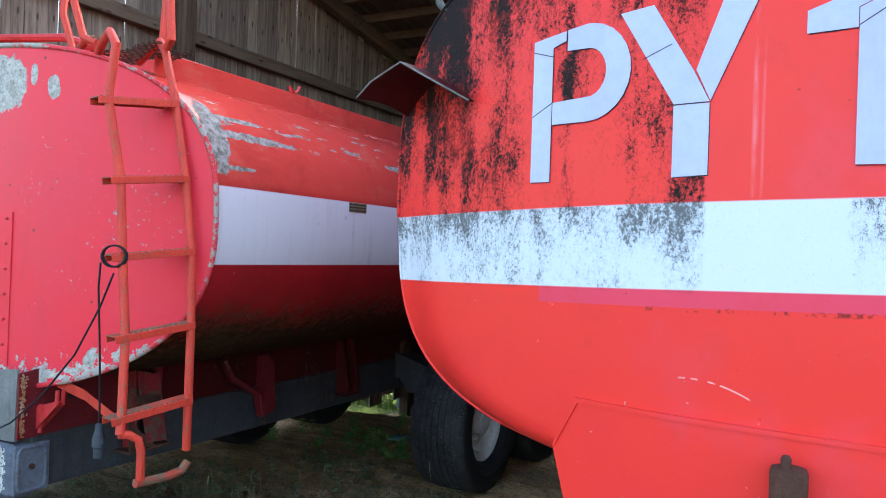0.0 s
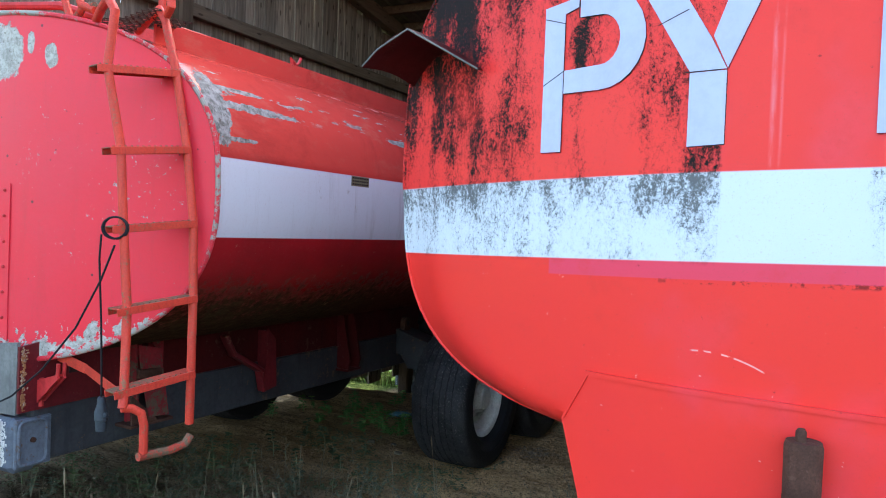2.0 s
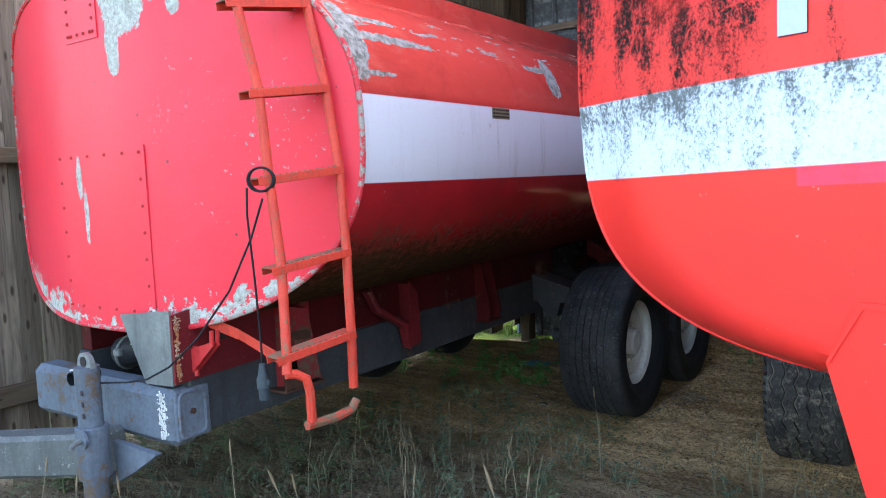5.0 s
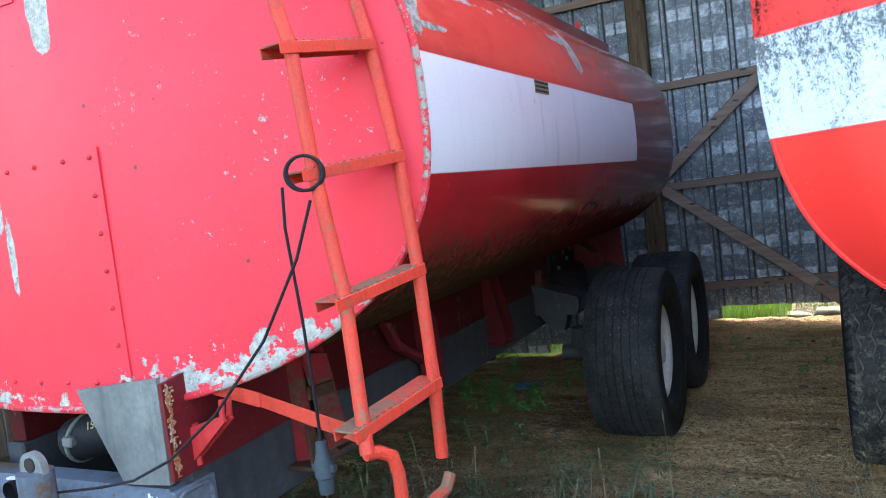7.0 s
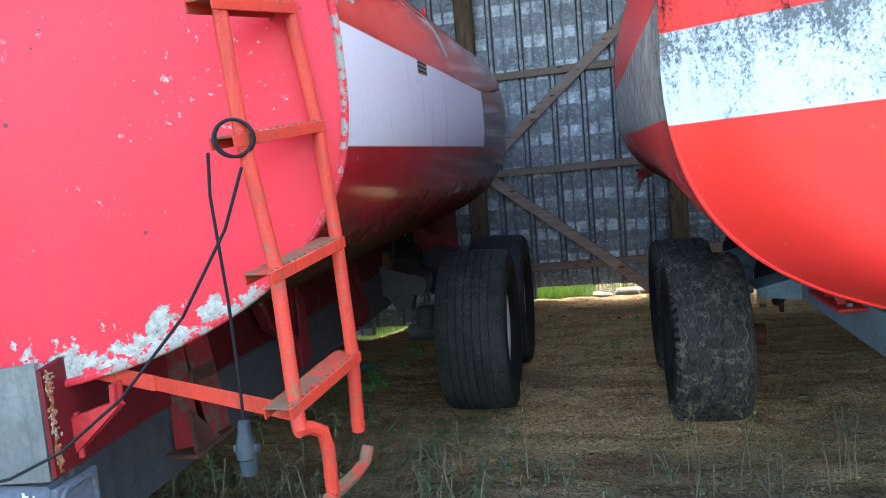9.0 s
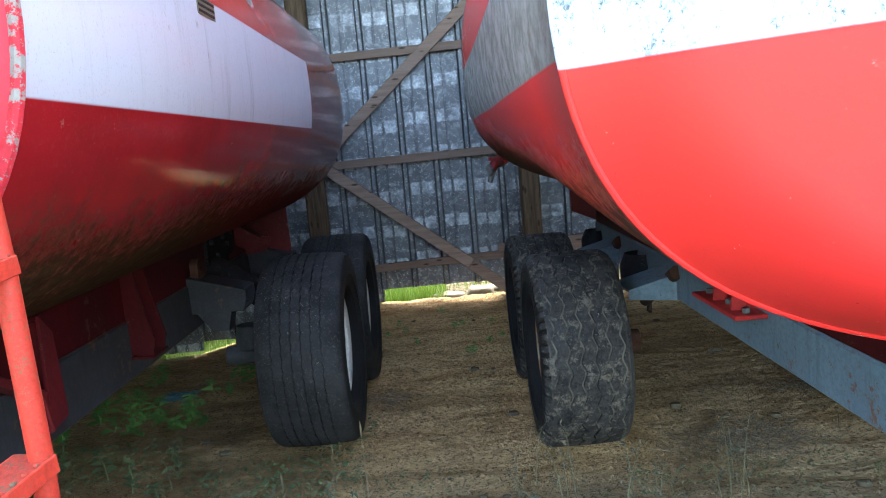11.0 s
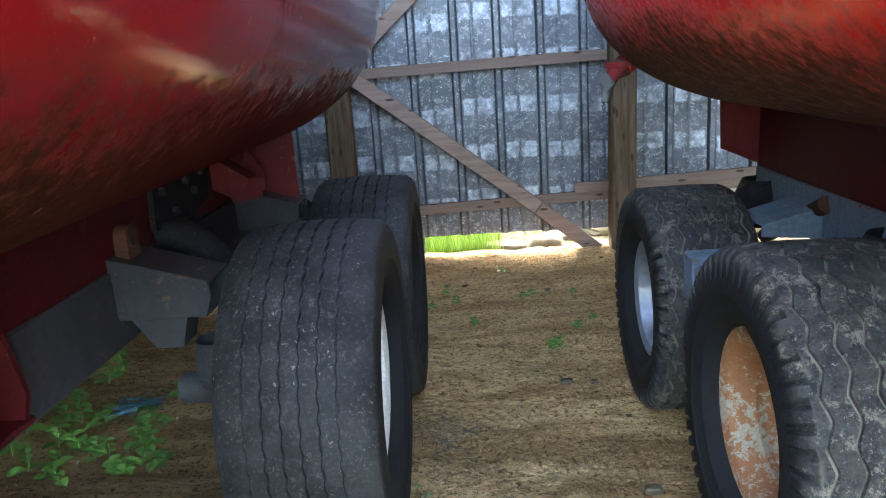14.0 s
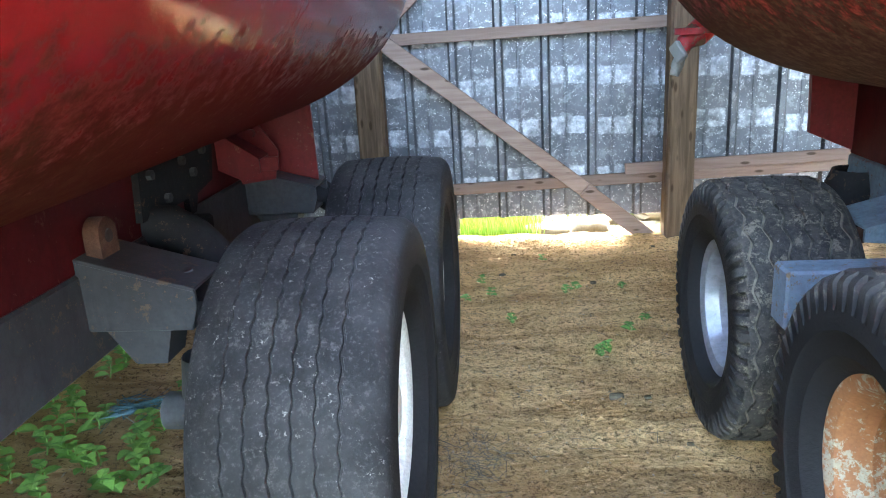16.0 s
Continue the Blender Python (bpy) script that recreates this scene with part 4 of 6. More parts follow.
def rim_geo(rim, w, deep):
    h = w / 2
    return Geo().lathe([(-h * 0.66, rim + 0.012), (-h * 0.6, rim - 0.02), (h * 0.3, rim - 0.05), (h * 0.62, rim - 0.012), (h * 0.70, rim + 0.016), (h * 0.72, rim + 0.016),
                        (h * 0.72, rim + 0.004), (h * 0.66, rim - 0.018), (h * 0.45, rim - 0.035), (h * deep + 0.05, rim - 0.055), (h * deep, rim - 0.085), (h * deep - 0.012, 0.16), (h * deep + 0.02, 0.125), (h * deep + 0.02, 0.10)], (0, 0, 0), "x", 64)


def hub_geo(w, deep, bolts=10):
    h = w / 2
    g = Geo().lathe([(h * deep - 0.14, 0.09), (h * deep + 0.02, 0.095), (h * deep + 0.075, 0.09), (h * deep + 0.085, 0.075), (h * deep + 0.085, 0.001)], (0, 0, 0), "x", 32)
    for i in range(bolts):
        a = 2 * math.pi * i / bolts
        g.lathe([(h * deep - 0.01, 0.014), (h * deep + 0.035, 0.014), (h * deep + 0.035, 0.001)], (0, 0.135 * math.cos(a), 0.135 * math.sin(a)), "x", 6)
    return g


WHEEL = {}


def wheel(trailer, kind, x, y, z, side, turn, tyre_mat, rim_mat, rim_label):
    """A wheel under a trailer: hub > tyre, rim. side is +1 when its outer face looks to +x."""
    R, w, r, deep = (0.537, 0.45, 0.283, 0.34) if kind == "a" else (0.493, 0.42, 0.245, -0.25)
    if kind not in WHEEL:
        t = tyre_geo(R, w, r, (0.0045, 0.011), 6, 0.0032, 52, 416, 0.56) if kind == "a" else tyre_geo(R, w, r, (0.0055, 0.012), 6, 0.0092, 28, 336, 0.74)
        WHEEL[kind] = t, rim_geo(r, w, deep), hub_geo(w, deep)
    t, rm, hb = WHEEL[kind]
    obs = []
    for name, geo, mat, lab in (("wheel", hb, rim_mat if kind == "a" else DARKGREY, ""), ("tyre", t, tyre_mat, "worn black tyre with wavy grooves" if kind == "a" else "muddy black tyre with zigzag tread"), ("rim", rm, rim_mat, rim_label)):
        key = (kind, name, mat.name)
        if key not in WHEEL:
            WHEEL[key] = mesh_of(name, geo, mat, (0, 0, 0), 32)
        ob = tagged(new(name, WHEEL[key]), lab)
        obs.append(ob)
    obs[0].parent = trailer
    obs[0].matrix_basis = Matrix.Translation(Vector((x, y, z)) - origin(trailer)) @ Matrix.Rotation(radians(turn), 4, 'X') @ (Matrix.Rotation(math.pi, 4, 'Z') if side < 0 else Matrix())
    obs[1].parent = obs[2].parent = obs[0]


def gusset(g, x, y, pts, t=0.014, along="y"):
    """A plate in the plane across x (pts are y, z) or across y (pts are x, z)."""
    if along == "y":
        g.plate(pts, t, lambda u, v, k: (x - t / 2 + k, u, v))
    else:
        g.plate(pts, t, lambda u, v, k: (u, y - t / 2 + k, v))
    return g


# trailer with the ladder
TA = Tank(-3.49, 1.985, 1.335, 0.80, 0.80, 2.8, 2.5, 2.235, 0.325, 0.20, 1.6, 6.75, 0.50)
ta = thing("tank_trailer", (-3.49, 2.56, 0), "old red tank trailer with white band, ladder and flaking paint", "tank trailer", "parked tank trailers")
part("front_head", TA.head(), HEAD_A, ta, "faded pinkish red dished end with grey bare patches")
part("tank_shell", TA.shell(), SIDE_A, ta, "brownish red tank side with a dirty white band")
part("rim_seam", TA.rim(), CHIPPED, ta, "scraped head edge with bare grey metal")


def on_head(t, x, z, off):
    return (x, t.front(x, z) - off, z)


def head_patch(t, poly, off, thick, cuts=10):
    """A thin sheet bent onto the front head: outline (x, z)."""
    bm = bmesh.new()
    vs = [bm.verts.new((u, 0, v)) for u, v in poly]
    bm.faces.new(vs)
    lo = [min(p[i] for p in poly) for i in (0, 1)]
    hi = [max(p[i] for p in poly) for i in (0, 1)]
    for i in range(1, cuts):
        for ax, k in ((0, 0), (2, 1)):
            no = [0, 0, 0]
            no[ax] = 1
            co = [0, 0, 0]
            co[ax] = lo[k] + (hi[k] - lo[k]) * i / cuts
            bmesh.ops.bisect_plane(bm, geom=bm.verts[:] + bm.edges[:] + bm.faces[:], plane_co=co, plane_no=no)
    bm.verts.index_update()
    v = [p.co.copy() for p in bm.verts]
    f = [[q.index for q in fc.verts] for fc in bm.faces]
    edges = [[q.index for q in e.verts] for e in bm.edges if len(e.link_faces) == 1]
    bm.free()
    n = len(v)
    g = Geo()
    g.v = [on_head(t, p.x, p.z, off - thick) for p in v] + [on_head(t, p.x, p.z, off) for p in v]
    g.f = [tuple(q + n for q in fc) for fc in f] + [tuple(fc[::-1]) for fc in f] + [(a, b, b + n, a + n) for a, b in edges]
    return g


def rivets(t, pts, parent, mat, r=0.009):
    for x, z in pts:
        y = t.front(x, z)
        part("rivet", Geo().lathe([(-0.016, 0.0004), (-0.014, r * 0.6), (-0.009, r), (0, r)], (x, y, z), "y", 8), mat, parent)


for name, x0, x1, z0, z1 in (("patch_plate", -3.80, -3.115, 1.245, 2.005), ("patch_plate", -3.63, -3.37, 2.49, 2.72)):
    p = part(name, head_patch(TA, [(x0, z0), (x1, z0), (x1, z1), (x0, z1)], 0.006, 0.005), HEAD_A, ta, "riveted sheet patch")
    q = []
    for i in range(7 if z1 < 2.2 else 4):
        f = i / (6 if z1 < 2.2 else 3)
        q += [(x1 - 0.03, z0 + 0.03 + (z1 - z0 - 0.06) * f), (x0 + 0.03, z0 + 0.03 + (z1 - z0 - 0.06) * f)]
    for i in range(1, 5):
        q += [(x0 + (x1 - x0) * i / 5, z1 - 0.03), (x0 + (x1 - x0) * i / 5, z0 + 0.03)]
    rivets(TA, q, p, PAINT, 0.008)

lb = part("sticker", Geo().plate([(3.565, 2.095), (3.735, 2.095), (3.735, 2.150), (3.565, 2.150)], 0.002, lambda u, v, k: (TA.cx + TA.hw - 0.002 + k, u, v)), STEM, ta, "weathered paper label with lost print")
for i in range(3):
    for j in range(7):
        part("print_bar", Geo().box((TA.cx + TA.hw + 0.001, 3.58 + j * 0.023, 2.106 + i * 0.017), (0.002, 0.016, 0.008), None, 0.0005), SEAM, lb)
# long spill board on top, with hooks, and the filler lid
g = Geo().bar((-2.62, 2.60, 2.705), (-2.62, 6.9, 2.70), 0.012, 0.19, 0.003)
sb = part("spill_board", g, SIDE_A, ta, "upright red board along the tank top")
for y in (3.62, 6.05):
    part("hook", Geo().tube([(-2.62, y - 0.03, 2.79), (-2.62, y - 0.045, 2.83), (-2.62, y - 0.02, 2.815), (-2.62, y, 2.80), (-2.62, y + 0.03, 2.82), (-2.62, y + 0.045, 2.85)], 0.009, 8), PAINT, sb)
lid = part("filler_lid", Geo().lathe([(2.74, 0.52), (2.90, 0.50), (2.905, 0.47), (2.93, 0.30), (2.935, 0.001)], (-3.62, 3.05, 0), "z", 40), PAINT, ta, "raised round filler hatch")
part("clamp_bar", Geo().tube([(-3.85, 2.50, 2.80), (-3.84, 2.50, 2.93), (-3.80, 2.51, 2.955), (-3.3, 2.60, 2.93), (-3.1, 2.66, 2.87)], 0.022, 8), PAINT, lid)

# ladder
SL = [(-2.353, 2.18, 2.69), (-2.39, 2.18, 2.475), (-2.31, 2.19, 2.148), (-2.295, 2.20, 1.836), (-2.24, 2.183, 1.515), (-2.222, 2.165, 1.19), (-2.21, 2.15, 1.125)]
SR = [(-2.40, 2.47, 2.735), (-2.33, 2.475, 2.51), (-2.255, 2.477, 2.181), (-2.212, 2.485, 1.867), (-2.185, 2.471, 1.549), (-2.168, 2.455, 1.231), (-2.175, 2.461, 1.005)]
la = part("ladder", Geo().tube([(-2.78, 2.40, 2.72), (-2.58, 2.29, 2.755), (-2.42, 2.20, 2.755)] + SL, 0.0185, 12), ORANGE, ta, "bent tubular ladder in chipped orange red paint")
part("stile", Geo().tube([(-2.80, 2.66, 2.77), (-2.58, 2.55, 2.79), (-2.45, 2.48, 2.79)] + SR, 0.0185, 12), ORANGE, la)


def along(pts, z):
    for a, e in zip(pts, pts[1:]):
        if a[2] >= z >= e[2]:
            f = (a[2] - z) / (a[2] - e[2])
            return Vector(a).lerp(Vector(e), f)
    return Vector(pts[-1])


for z, dz in ((2.475, 0.035), (2.148, 0.033), (1.836, 0.031), (1.515, 0.034), (1.195, 0.036)):
    a, e = along(SL, z), along(SR, z + dz)
    d = (e - a).normalized()
    a2, e2 = a - d * 0.05, e + d * 0.01
    n = Vector((-d.y, d.x, 0))
    g = Geo()
    c0, c1 = a2 + n * 0.018, e2 + n * 0.018
    g.bar(c0, c1, 0.075, 0.006, 0.002)
    fl = Geo()
    fl.bar(c0 - n * 0.037 - Vector((0, 0, 0.012)), c1 - n * 0.037 - Vector((0, 0, 0.012)), 0.006, 0.030, 0.002)
    fl.bar(c0 + n * 0.037 - Vector((0, 0, 0.012)), c1 + n * 0.037 - Vector((0, 0, 0.012)), 0.006, 0.030, 0.002)
    for i in range(14):
        f = (i + 0.5) / 14
        p = c0.lerp(c1, f)
        g.box((p.x - n.x * 0.032, p.y - n.y * 0.032, p.z + 0.005), (0.008, 0.008, 0.006), None, 0.002)
    rg = part("rung", g, TREAD, la, "rusty channel step")
    part("flange", fl, ORANGE, la)
g = Geo().tube([(-2.215, 2.15, 1.125), (-2.20, 2.185, 1.12), (-2.18, 2.215, 1.098), (-2.175, 2.225, 1.05), (-2.175, 2.226, 0.935)], 0.0175, 10)
part("foot_tube", g, ORANGE, la)
part("foot_step", Geo().tube([(-2.18, 2.205, 0.925), (-2.175, 2.26, 0.922), (-2.16, 2.35, 0.922), (-2.150, 2.415, 0.932), (-2.146, 2.442, 0.965)], 0.0175, 10), TREAD, la, "worn bent foot step")
g = Geo().bar((-2.875, 2.34, 1.232), (-2.72, 2.368, 1.185), 0.006, 0.045, 0.002)
g.bar((-2.725, 2.368, 1.187), (-2.21, 2.155, 1.165), 0.006, 0.042, 0.002)
part("stay", g, ORANGE, la, "flat stay")
# top landing with grab rails and expanded mesh
g = Geo()
for a, e in (((-2.33, 2.44, 2.77), (-2.37, 2.46, 2.98)), ((-2.78, 2.34, 2.80), (-2.86, 2.34, 2.98)), ((-3.10, 2.52, 2.80), (-3.20, 2.52, 3.02)), ((-2.60, 2.62, 2.78), (-2.63, 2.66, 3.02))):
    d = Vector(e) - Vector(a)
    s = Vector(a) + Vector((0.06 if a[0] < -2.5 else -0.05, 0.02, -0.02))
    g.tube([s, Vector(a) + d * 0.04, Vector(a) + d * 0.25, e, Vector(e) + Vector((-0.02, 0.05, 0.45))], 0.018, 10)
part("grab_rail", g, ORANGE, la)
g = Geo().tube([(-3.06, 2.50, 2.79), (-2.80, 2.36, 2.80), (-2.72, 2.36, 2.80)], 0.017, 10)
part("landing_bar", g, TREAD, la)
g = Geo()
for i in range(15):
    for j in range(5):
        u, v = i / 15, j / 5
        p = Vector((-2.95, 2.46, 2.765)).lerp(Vector((-2.40, 2.44, 2.765)), u) + Vector((0, 0.22 * v, 0.01 * math.sin(u * 9 + v * 5)))
        for sx in (1, -1):
            g.tube([p, p + Vector((0.037 * 0.5, 0.022 * sx, 0.002)), p + Vector((0.037, 0, 0))], 0.0035, 4)
part("step_mesh", g, RUST, la, "rusty expanded metal landing")

# chassis
CX = -3.49


def beam(ta, cx, x, y0, y1, z0, z1, zm, lower, upper):
    """A frame rail with a red saddle plate above."""
    g = Geo().bar((x, y0, (z0 + zm) / 2), (x, y1, (z0 + zm) / 2), 0.10, zm - z0, 0.008)
    part("frame_rail", g, lower, ta, "grey painted steel frame rail")
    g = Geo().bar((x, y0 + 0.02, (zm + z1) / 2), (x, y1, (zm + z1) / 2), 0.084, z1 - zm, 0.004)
    part("saddle_beam", g, upper, ta, "red saddle beam under the tank, darkened for shade")


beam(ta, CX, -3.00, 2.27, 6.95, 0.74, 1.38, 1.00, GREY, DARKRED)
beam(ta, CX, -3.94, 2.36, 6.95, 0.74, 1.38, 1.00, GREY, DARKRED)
g = Geo().box((-3.53, 2.25, 0.83), (1.16, 0.15, 0.25), None, 0.035)
part("front_crossbeam", g, BEAMGREY, ta, "grey front box beam with worn edges")
rs = random.Random(9)
g = Geo()
for i in range(170):
    f = rs.random()
    s = rs.uniform(0.003, 0.010)
    g.box((-3.02 + rs.gauss(0, 0.013), 2.1735, 0.945 - 0.20 * f), (s, 0.003, s * rs.uniform(0.8, 2.0)), None, 0.001)
part("paint_splash", g, WHITERIM, ta, "splashed white paint")
part("end_cap", Geo().box((-2.945, 2.27, 0.845), (0.02, 0.17, 0.22), None, 0.012), BEAMGREY, ta)
loop = [(2.265 + 0.066 * math.copysign(abs(math.cos(a)) ** 0.35, math.cos(a)), 0.845 + 0.098 * math.copysign(abs(math.sin(a)) ** 0.35, math.sin(a))) for a in [2 * math.pi * i / 40 for i in range(41)]]
part("cap_weld", Geo().tube([(-2.933, u, v) for u, v in loop], 0.008, 8, False), BEAMGREY, ta)
part("cap_bolt", Geo().lathe([(0, 0.013), (0.012, 0.012), (0.016, 0.001)], (-2.936, 2.265, 0.855), "x", 8), RUST, ta)
g = gusset(Geo(), 0, 2.20, [(-3.31, 1.26), (-2.95, 1.30), (-2.955, 0.975), (-3.15, 0.965)], 0.014, "x")
part("gusset_plate", g, STEEL, ta, "bare galvanised gusset")
part("front_plate", gusset(Geo(), 0, 2.62, [(-4.3, 1.30), (-3.05, 1.30), (-3.05, 1.0), (-4.25, 0.93)], 0.012, "x"), RUSTRED, ta, "chipped red front plate")
part("side_plate", gusset(Geo(), -2.942, 0, [(2.195, 1.28), (2.85, 1.38), (2.85, 1.0), (2.195, 0.985)], 0.014), MIDRED, ta, "red side plate with a rusted edge")
rs = random.Random(4)
g = Geo()
for i in range(90):
    g.box((-2.933 + rs.uniform(0, 0.002), 2.203 + abs(rs.gauss(0, 0.010)), 0.995 + 0.28 * rs.random()), (0.005, rs.uniform(0.005, 0.014), rs.uniform(0.005, 0.012)), None, 0.002)
part("rusted_edge", g, RUSTRIM, ta, "flaking rust along the plate edge")
g = gusset(Geo(), -2.88, 2.285, [(-2.935, 1.115), (-2.80, 1.155), (-2.79, 1.145), (-2.935, 1.02)], 0.012, "x")
gusset(g, -2.88, 2.315, [(-2.935, 1.115), (-2.80, 1.155), (-2.79, 1.145), (-2.935, 1.02)], 0.012, "x")
g.bar((-2.935, 2.30, 1.118), (-2.80, 2.30, 1.158), 0.042, 0.008)
for dy in (-0.012, 0.018):
    g.tube([(-2.805, 2.30 + dy, 1.15), (-2.80, 2.30 + dy, 1.21)], 0.009, 8)
g.tube([(-2.937, 2.30, 1.0), (-2.937, 2.30, 1.13)], 0.012, 6)
part("lug", g, PAINT, ta, "bright red welded lug")
part("slot", Geo().box((-2.934, 2.465, 1.162), (0.006, 0.058, 0.062), None, 0.002), SEAM, ta, "dark square slot cut in the side plate")
part("bolt", Geo().lathe([(0, 0.013), (0.020, 0.013), (0.021, 0.001)], (-2.932, 2.468, 1.172), "x", 6), STEEL, ta)
for y, kind in ((2.85, 0), (3.60, 1), (4.60, 2)):
    g = Geo()
    if kind == 0:
        for dy, top in ((-0.085, 1.25), (0.055, 1.22)):
            gusset(g, 0, y + dy, [(-2.945, top), (-2.875, top - 0.02), (-2.845, 0.85), (-2.945, 0.83)], 0.012, "x")
        g.plate([(y - 0.085, 1.23), (y + 0.055, 1.20), (y + 0.095, 0.85), (y - 0.03, 0.86)], 0.012, lambda u, v, k: (-2.872 + (1.23 - v) * 0.075 + k, u, v))
        g.plate([(y + 0.07, 1.24), (y + 0.14, 1.25), (y + 0.14, 0.96), (y + 0.09, 0.98)], 0.010, lambda u, v, k: (-2.944 + k, u, v))
        base = Geo().box((-2.895, y - 0.005, 0.825), (0.12, 0.27, 0.016), None, 0.003)
        base.plate([(y - 0.14, 0.99), (y - 0.13, 0.835), (y + 0.03, 0.835)], 0.012, lambda u, v, k: (-2.85 + k, u, v))
        base.bar((-2.86, y - 0.09, 1.085), (-2.855, y + 0.06, 1.075), 0.025, 0.05, 0.008)
        part("bracket_base", base, RUST, ta, "rust eaten base plate and rib")
    elif kind == 1:
        gusset(g, -2.86, 0, [(y + 0.13, 1.22), (y + 0.20, 1.15), (y + 0.22, 0.85), (y + 0.10, 0.83), (y + 0.12, 1.0)], 0.012)
        g.bar((-2.93, y + 0.16, 0.85), (-2.93, y + 0.16, 1.20), 0.10, 0.012)
        g.bar((-2.90, y - 0.20, 1.21), (-2.89, y - 0.13, 1.08), 0.06, 0.03, 0.006)
        g.bar((-2.90, y - 0.14, 1.10), (-2.88, y + 0.10, 0.96), 0.07, 0.03, 0.006)
        g.bar((-2.88, y + 0.08, 0.98), (-2.88, y + 0.12, 0.83), 0.06, 0.025, 0.006)
    else:
        gusset(g, -2.90, y, [(-2.99, 1.30), (-2.91, 1.24), (-2.84, 0.90), (-2.86, 0.82), (-2.99, 0.86)], 0.016, "x")
        gusset(g, -2.90, y + 0.13, [(-2.99, 1.32), (-2.91, 1.24), (-2.84, 0.90), (-2.86, 0.82), (-2.99, 0.86)], 0.016, "x")
        g.box((-2.91, y + 0.065, 0.83), (0.13, 0.17, 0.016))
    part("bracket", g, (RUSTRED, MIDRED, DARKRED)[kind], ta, ("rust eaten red channel bracket", "bent red bracket on the frame", "red bracket on the frame, darkened for shade")[kind])
# drawbar, jack and hose drum
part("drawbar", Geo().bar((-5.4, 1.62, 0.40), (-3.30, 2.12, 0.66), 0.16, 0.20, 0.02), DRAWBAR, ta, "grey square drawbar with pale spots")
jk = part("jack", Geo().tube([(-3.31, 2.02, 0.16), (-3.31, 2.02, 1.065)], 0.052, 20), BEAMGREY, ta, "round grey parking jack with pin holes")
part("collar", Geo().lathe([(0.575, 0.054), (0.575, 0.068), (0.80, 0.068), (0.805, 0.062), (0.805, 0.054)], (-3.31, 2.02, 0), "z", 24), BEAMGREY, jk, "wider sleeve with worn paint")
eye = [(-3.31 - 0.052, 1.06)] + [(-3.31 - 0.052 * math.cos(math.pi * i / 12), 1.075 + 0.050 * math.sin(math.pi * i / 12)) for i in range(13)] + [(-3.31 + 0.052, 1.06)]
part("lifting_lug", Geo().plate(eye, 0.022, lambda u, v, k: (u, 2.009 + k, v)), STEEL, jk, "rounded worn lug on the jack top")
part("lug_hole", Geo().lathe([(-0.004, 0.001), (-0.004, 0.022), (0.028, 0.022), (0.028, 0.001)], (-3.31, 2.008, 1.088), "y", 16), SEAM, jk)
part("washer", Geo().lathe([(-0.012, 0.001), (-0.012, 0.040), (0, 0.040)], (-3.27, 1.958, 0.765), "y", 20), BEAMGREY, jk)
part("locking_pin", Geo().tube([(-3.28, 1.965, 0.765), (-3.255, 1.90, 0.757), (-3.215, 1.87, 0.752)], 0.011, 8), STEEL, jk, "bare steel locking pin")
for z in (0.86, 0.91, 0.96):
    part("pin_hole", Geo().lathe([(0, 0.013), (-0.003, 0.011), (-0.0035, 0.001)], (-3.285, 1.9755, z), "y", 10), SEAM, jk)
part("side_gusset", gusset(Geo(), 0, 2.12, [(-3.33, 0.71), (-2.98, 0.70), (-3.14, 0.60), (-3.33, 0.50)], 0.03, "x"), BEAMGREY, ta)
hs = part("hose_drum", Geo().tube([(-3.02, 2.50, 1.13), (-3.30, 2.455, 1.085), (-3.60, 2.42, 1.020), (-3.655, 2.414, 1.006)], 0.080, 24), CABLE, ta, "thick black suction hose")
part("coupling", Geo().lathe([(0, 0.088), (0.02, 0.098), (0.06, 0.098), (0.09, 0.08), (0.12, 0.055), (0.14, 0.04), (0.20, 0.034), (0.205, 0.001)], (0, 0, 0), "x", 24), STEEL, hs, "bare metal hose coupling")
fc = bpy.data.curves.new("pressure_text", 'FONT')
fc.body, fc.size, fc.extrude = "150 PSI", 0.040, 0.0006
fo = bpy.data.objects.new("pressure_text", fc)
scene.collection.objects.link(fo)
tm = bpy.data.meshes.new_from_object(fo.evaluated_get(bpy.context.evaluated_depsgraph_get()))
bpy.data.objects.remove(fo)
tm.materials.clear()
tm.materials.append(PRINT)
ax = (Vector((-3.30, 2.455, 1.085)) - Vector((-3.60, 2.42, 1.020))).normalized()
nn = Vector((0.25, -1, 0.45))
nn = (nn - ax * nn.dot(ax)).normalized()
fx = tagged(new("pressure_text", tm), "yellowish painted pressure rating")
fx.parent = hs
fx.matrix_basis = Matrix.Translation(Vector((-3.60, 2.42, 1.020)) + ax * 0.085 + nn * 0.0815 - origin(hs)) @ Matrix((ax, nn.cross(ax), nn)).transposed().to_4x4()
cp = bpy.data.objects["coupling"]
cp.location = Vector((-3.645, 2.415, 1.008)) - origin(hs)
cp.rotation_euler = (0, radians(13), radians(187))
part("hose_clamp", Geo().tube([(-3.605 + 0.085 * 0.2 * math.sin(a), 2.42 + 0.085 * math.cos(a), 1.018 + 0.085 * math.sin(a)) for a in [2 * math.pi * i / 24 for i in range(25)]], 0.008, 8, False), STEEL, hs, "bare metal hose clamp")
part("clamp_screw", Geo().box((-3.585, 2.335, 1.03), (0.05, 0.03, 0.035), None, 0.006), STEEL, hs)
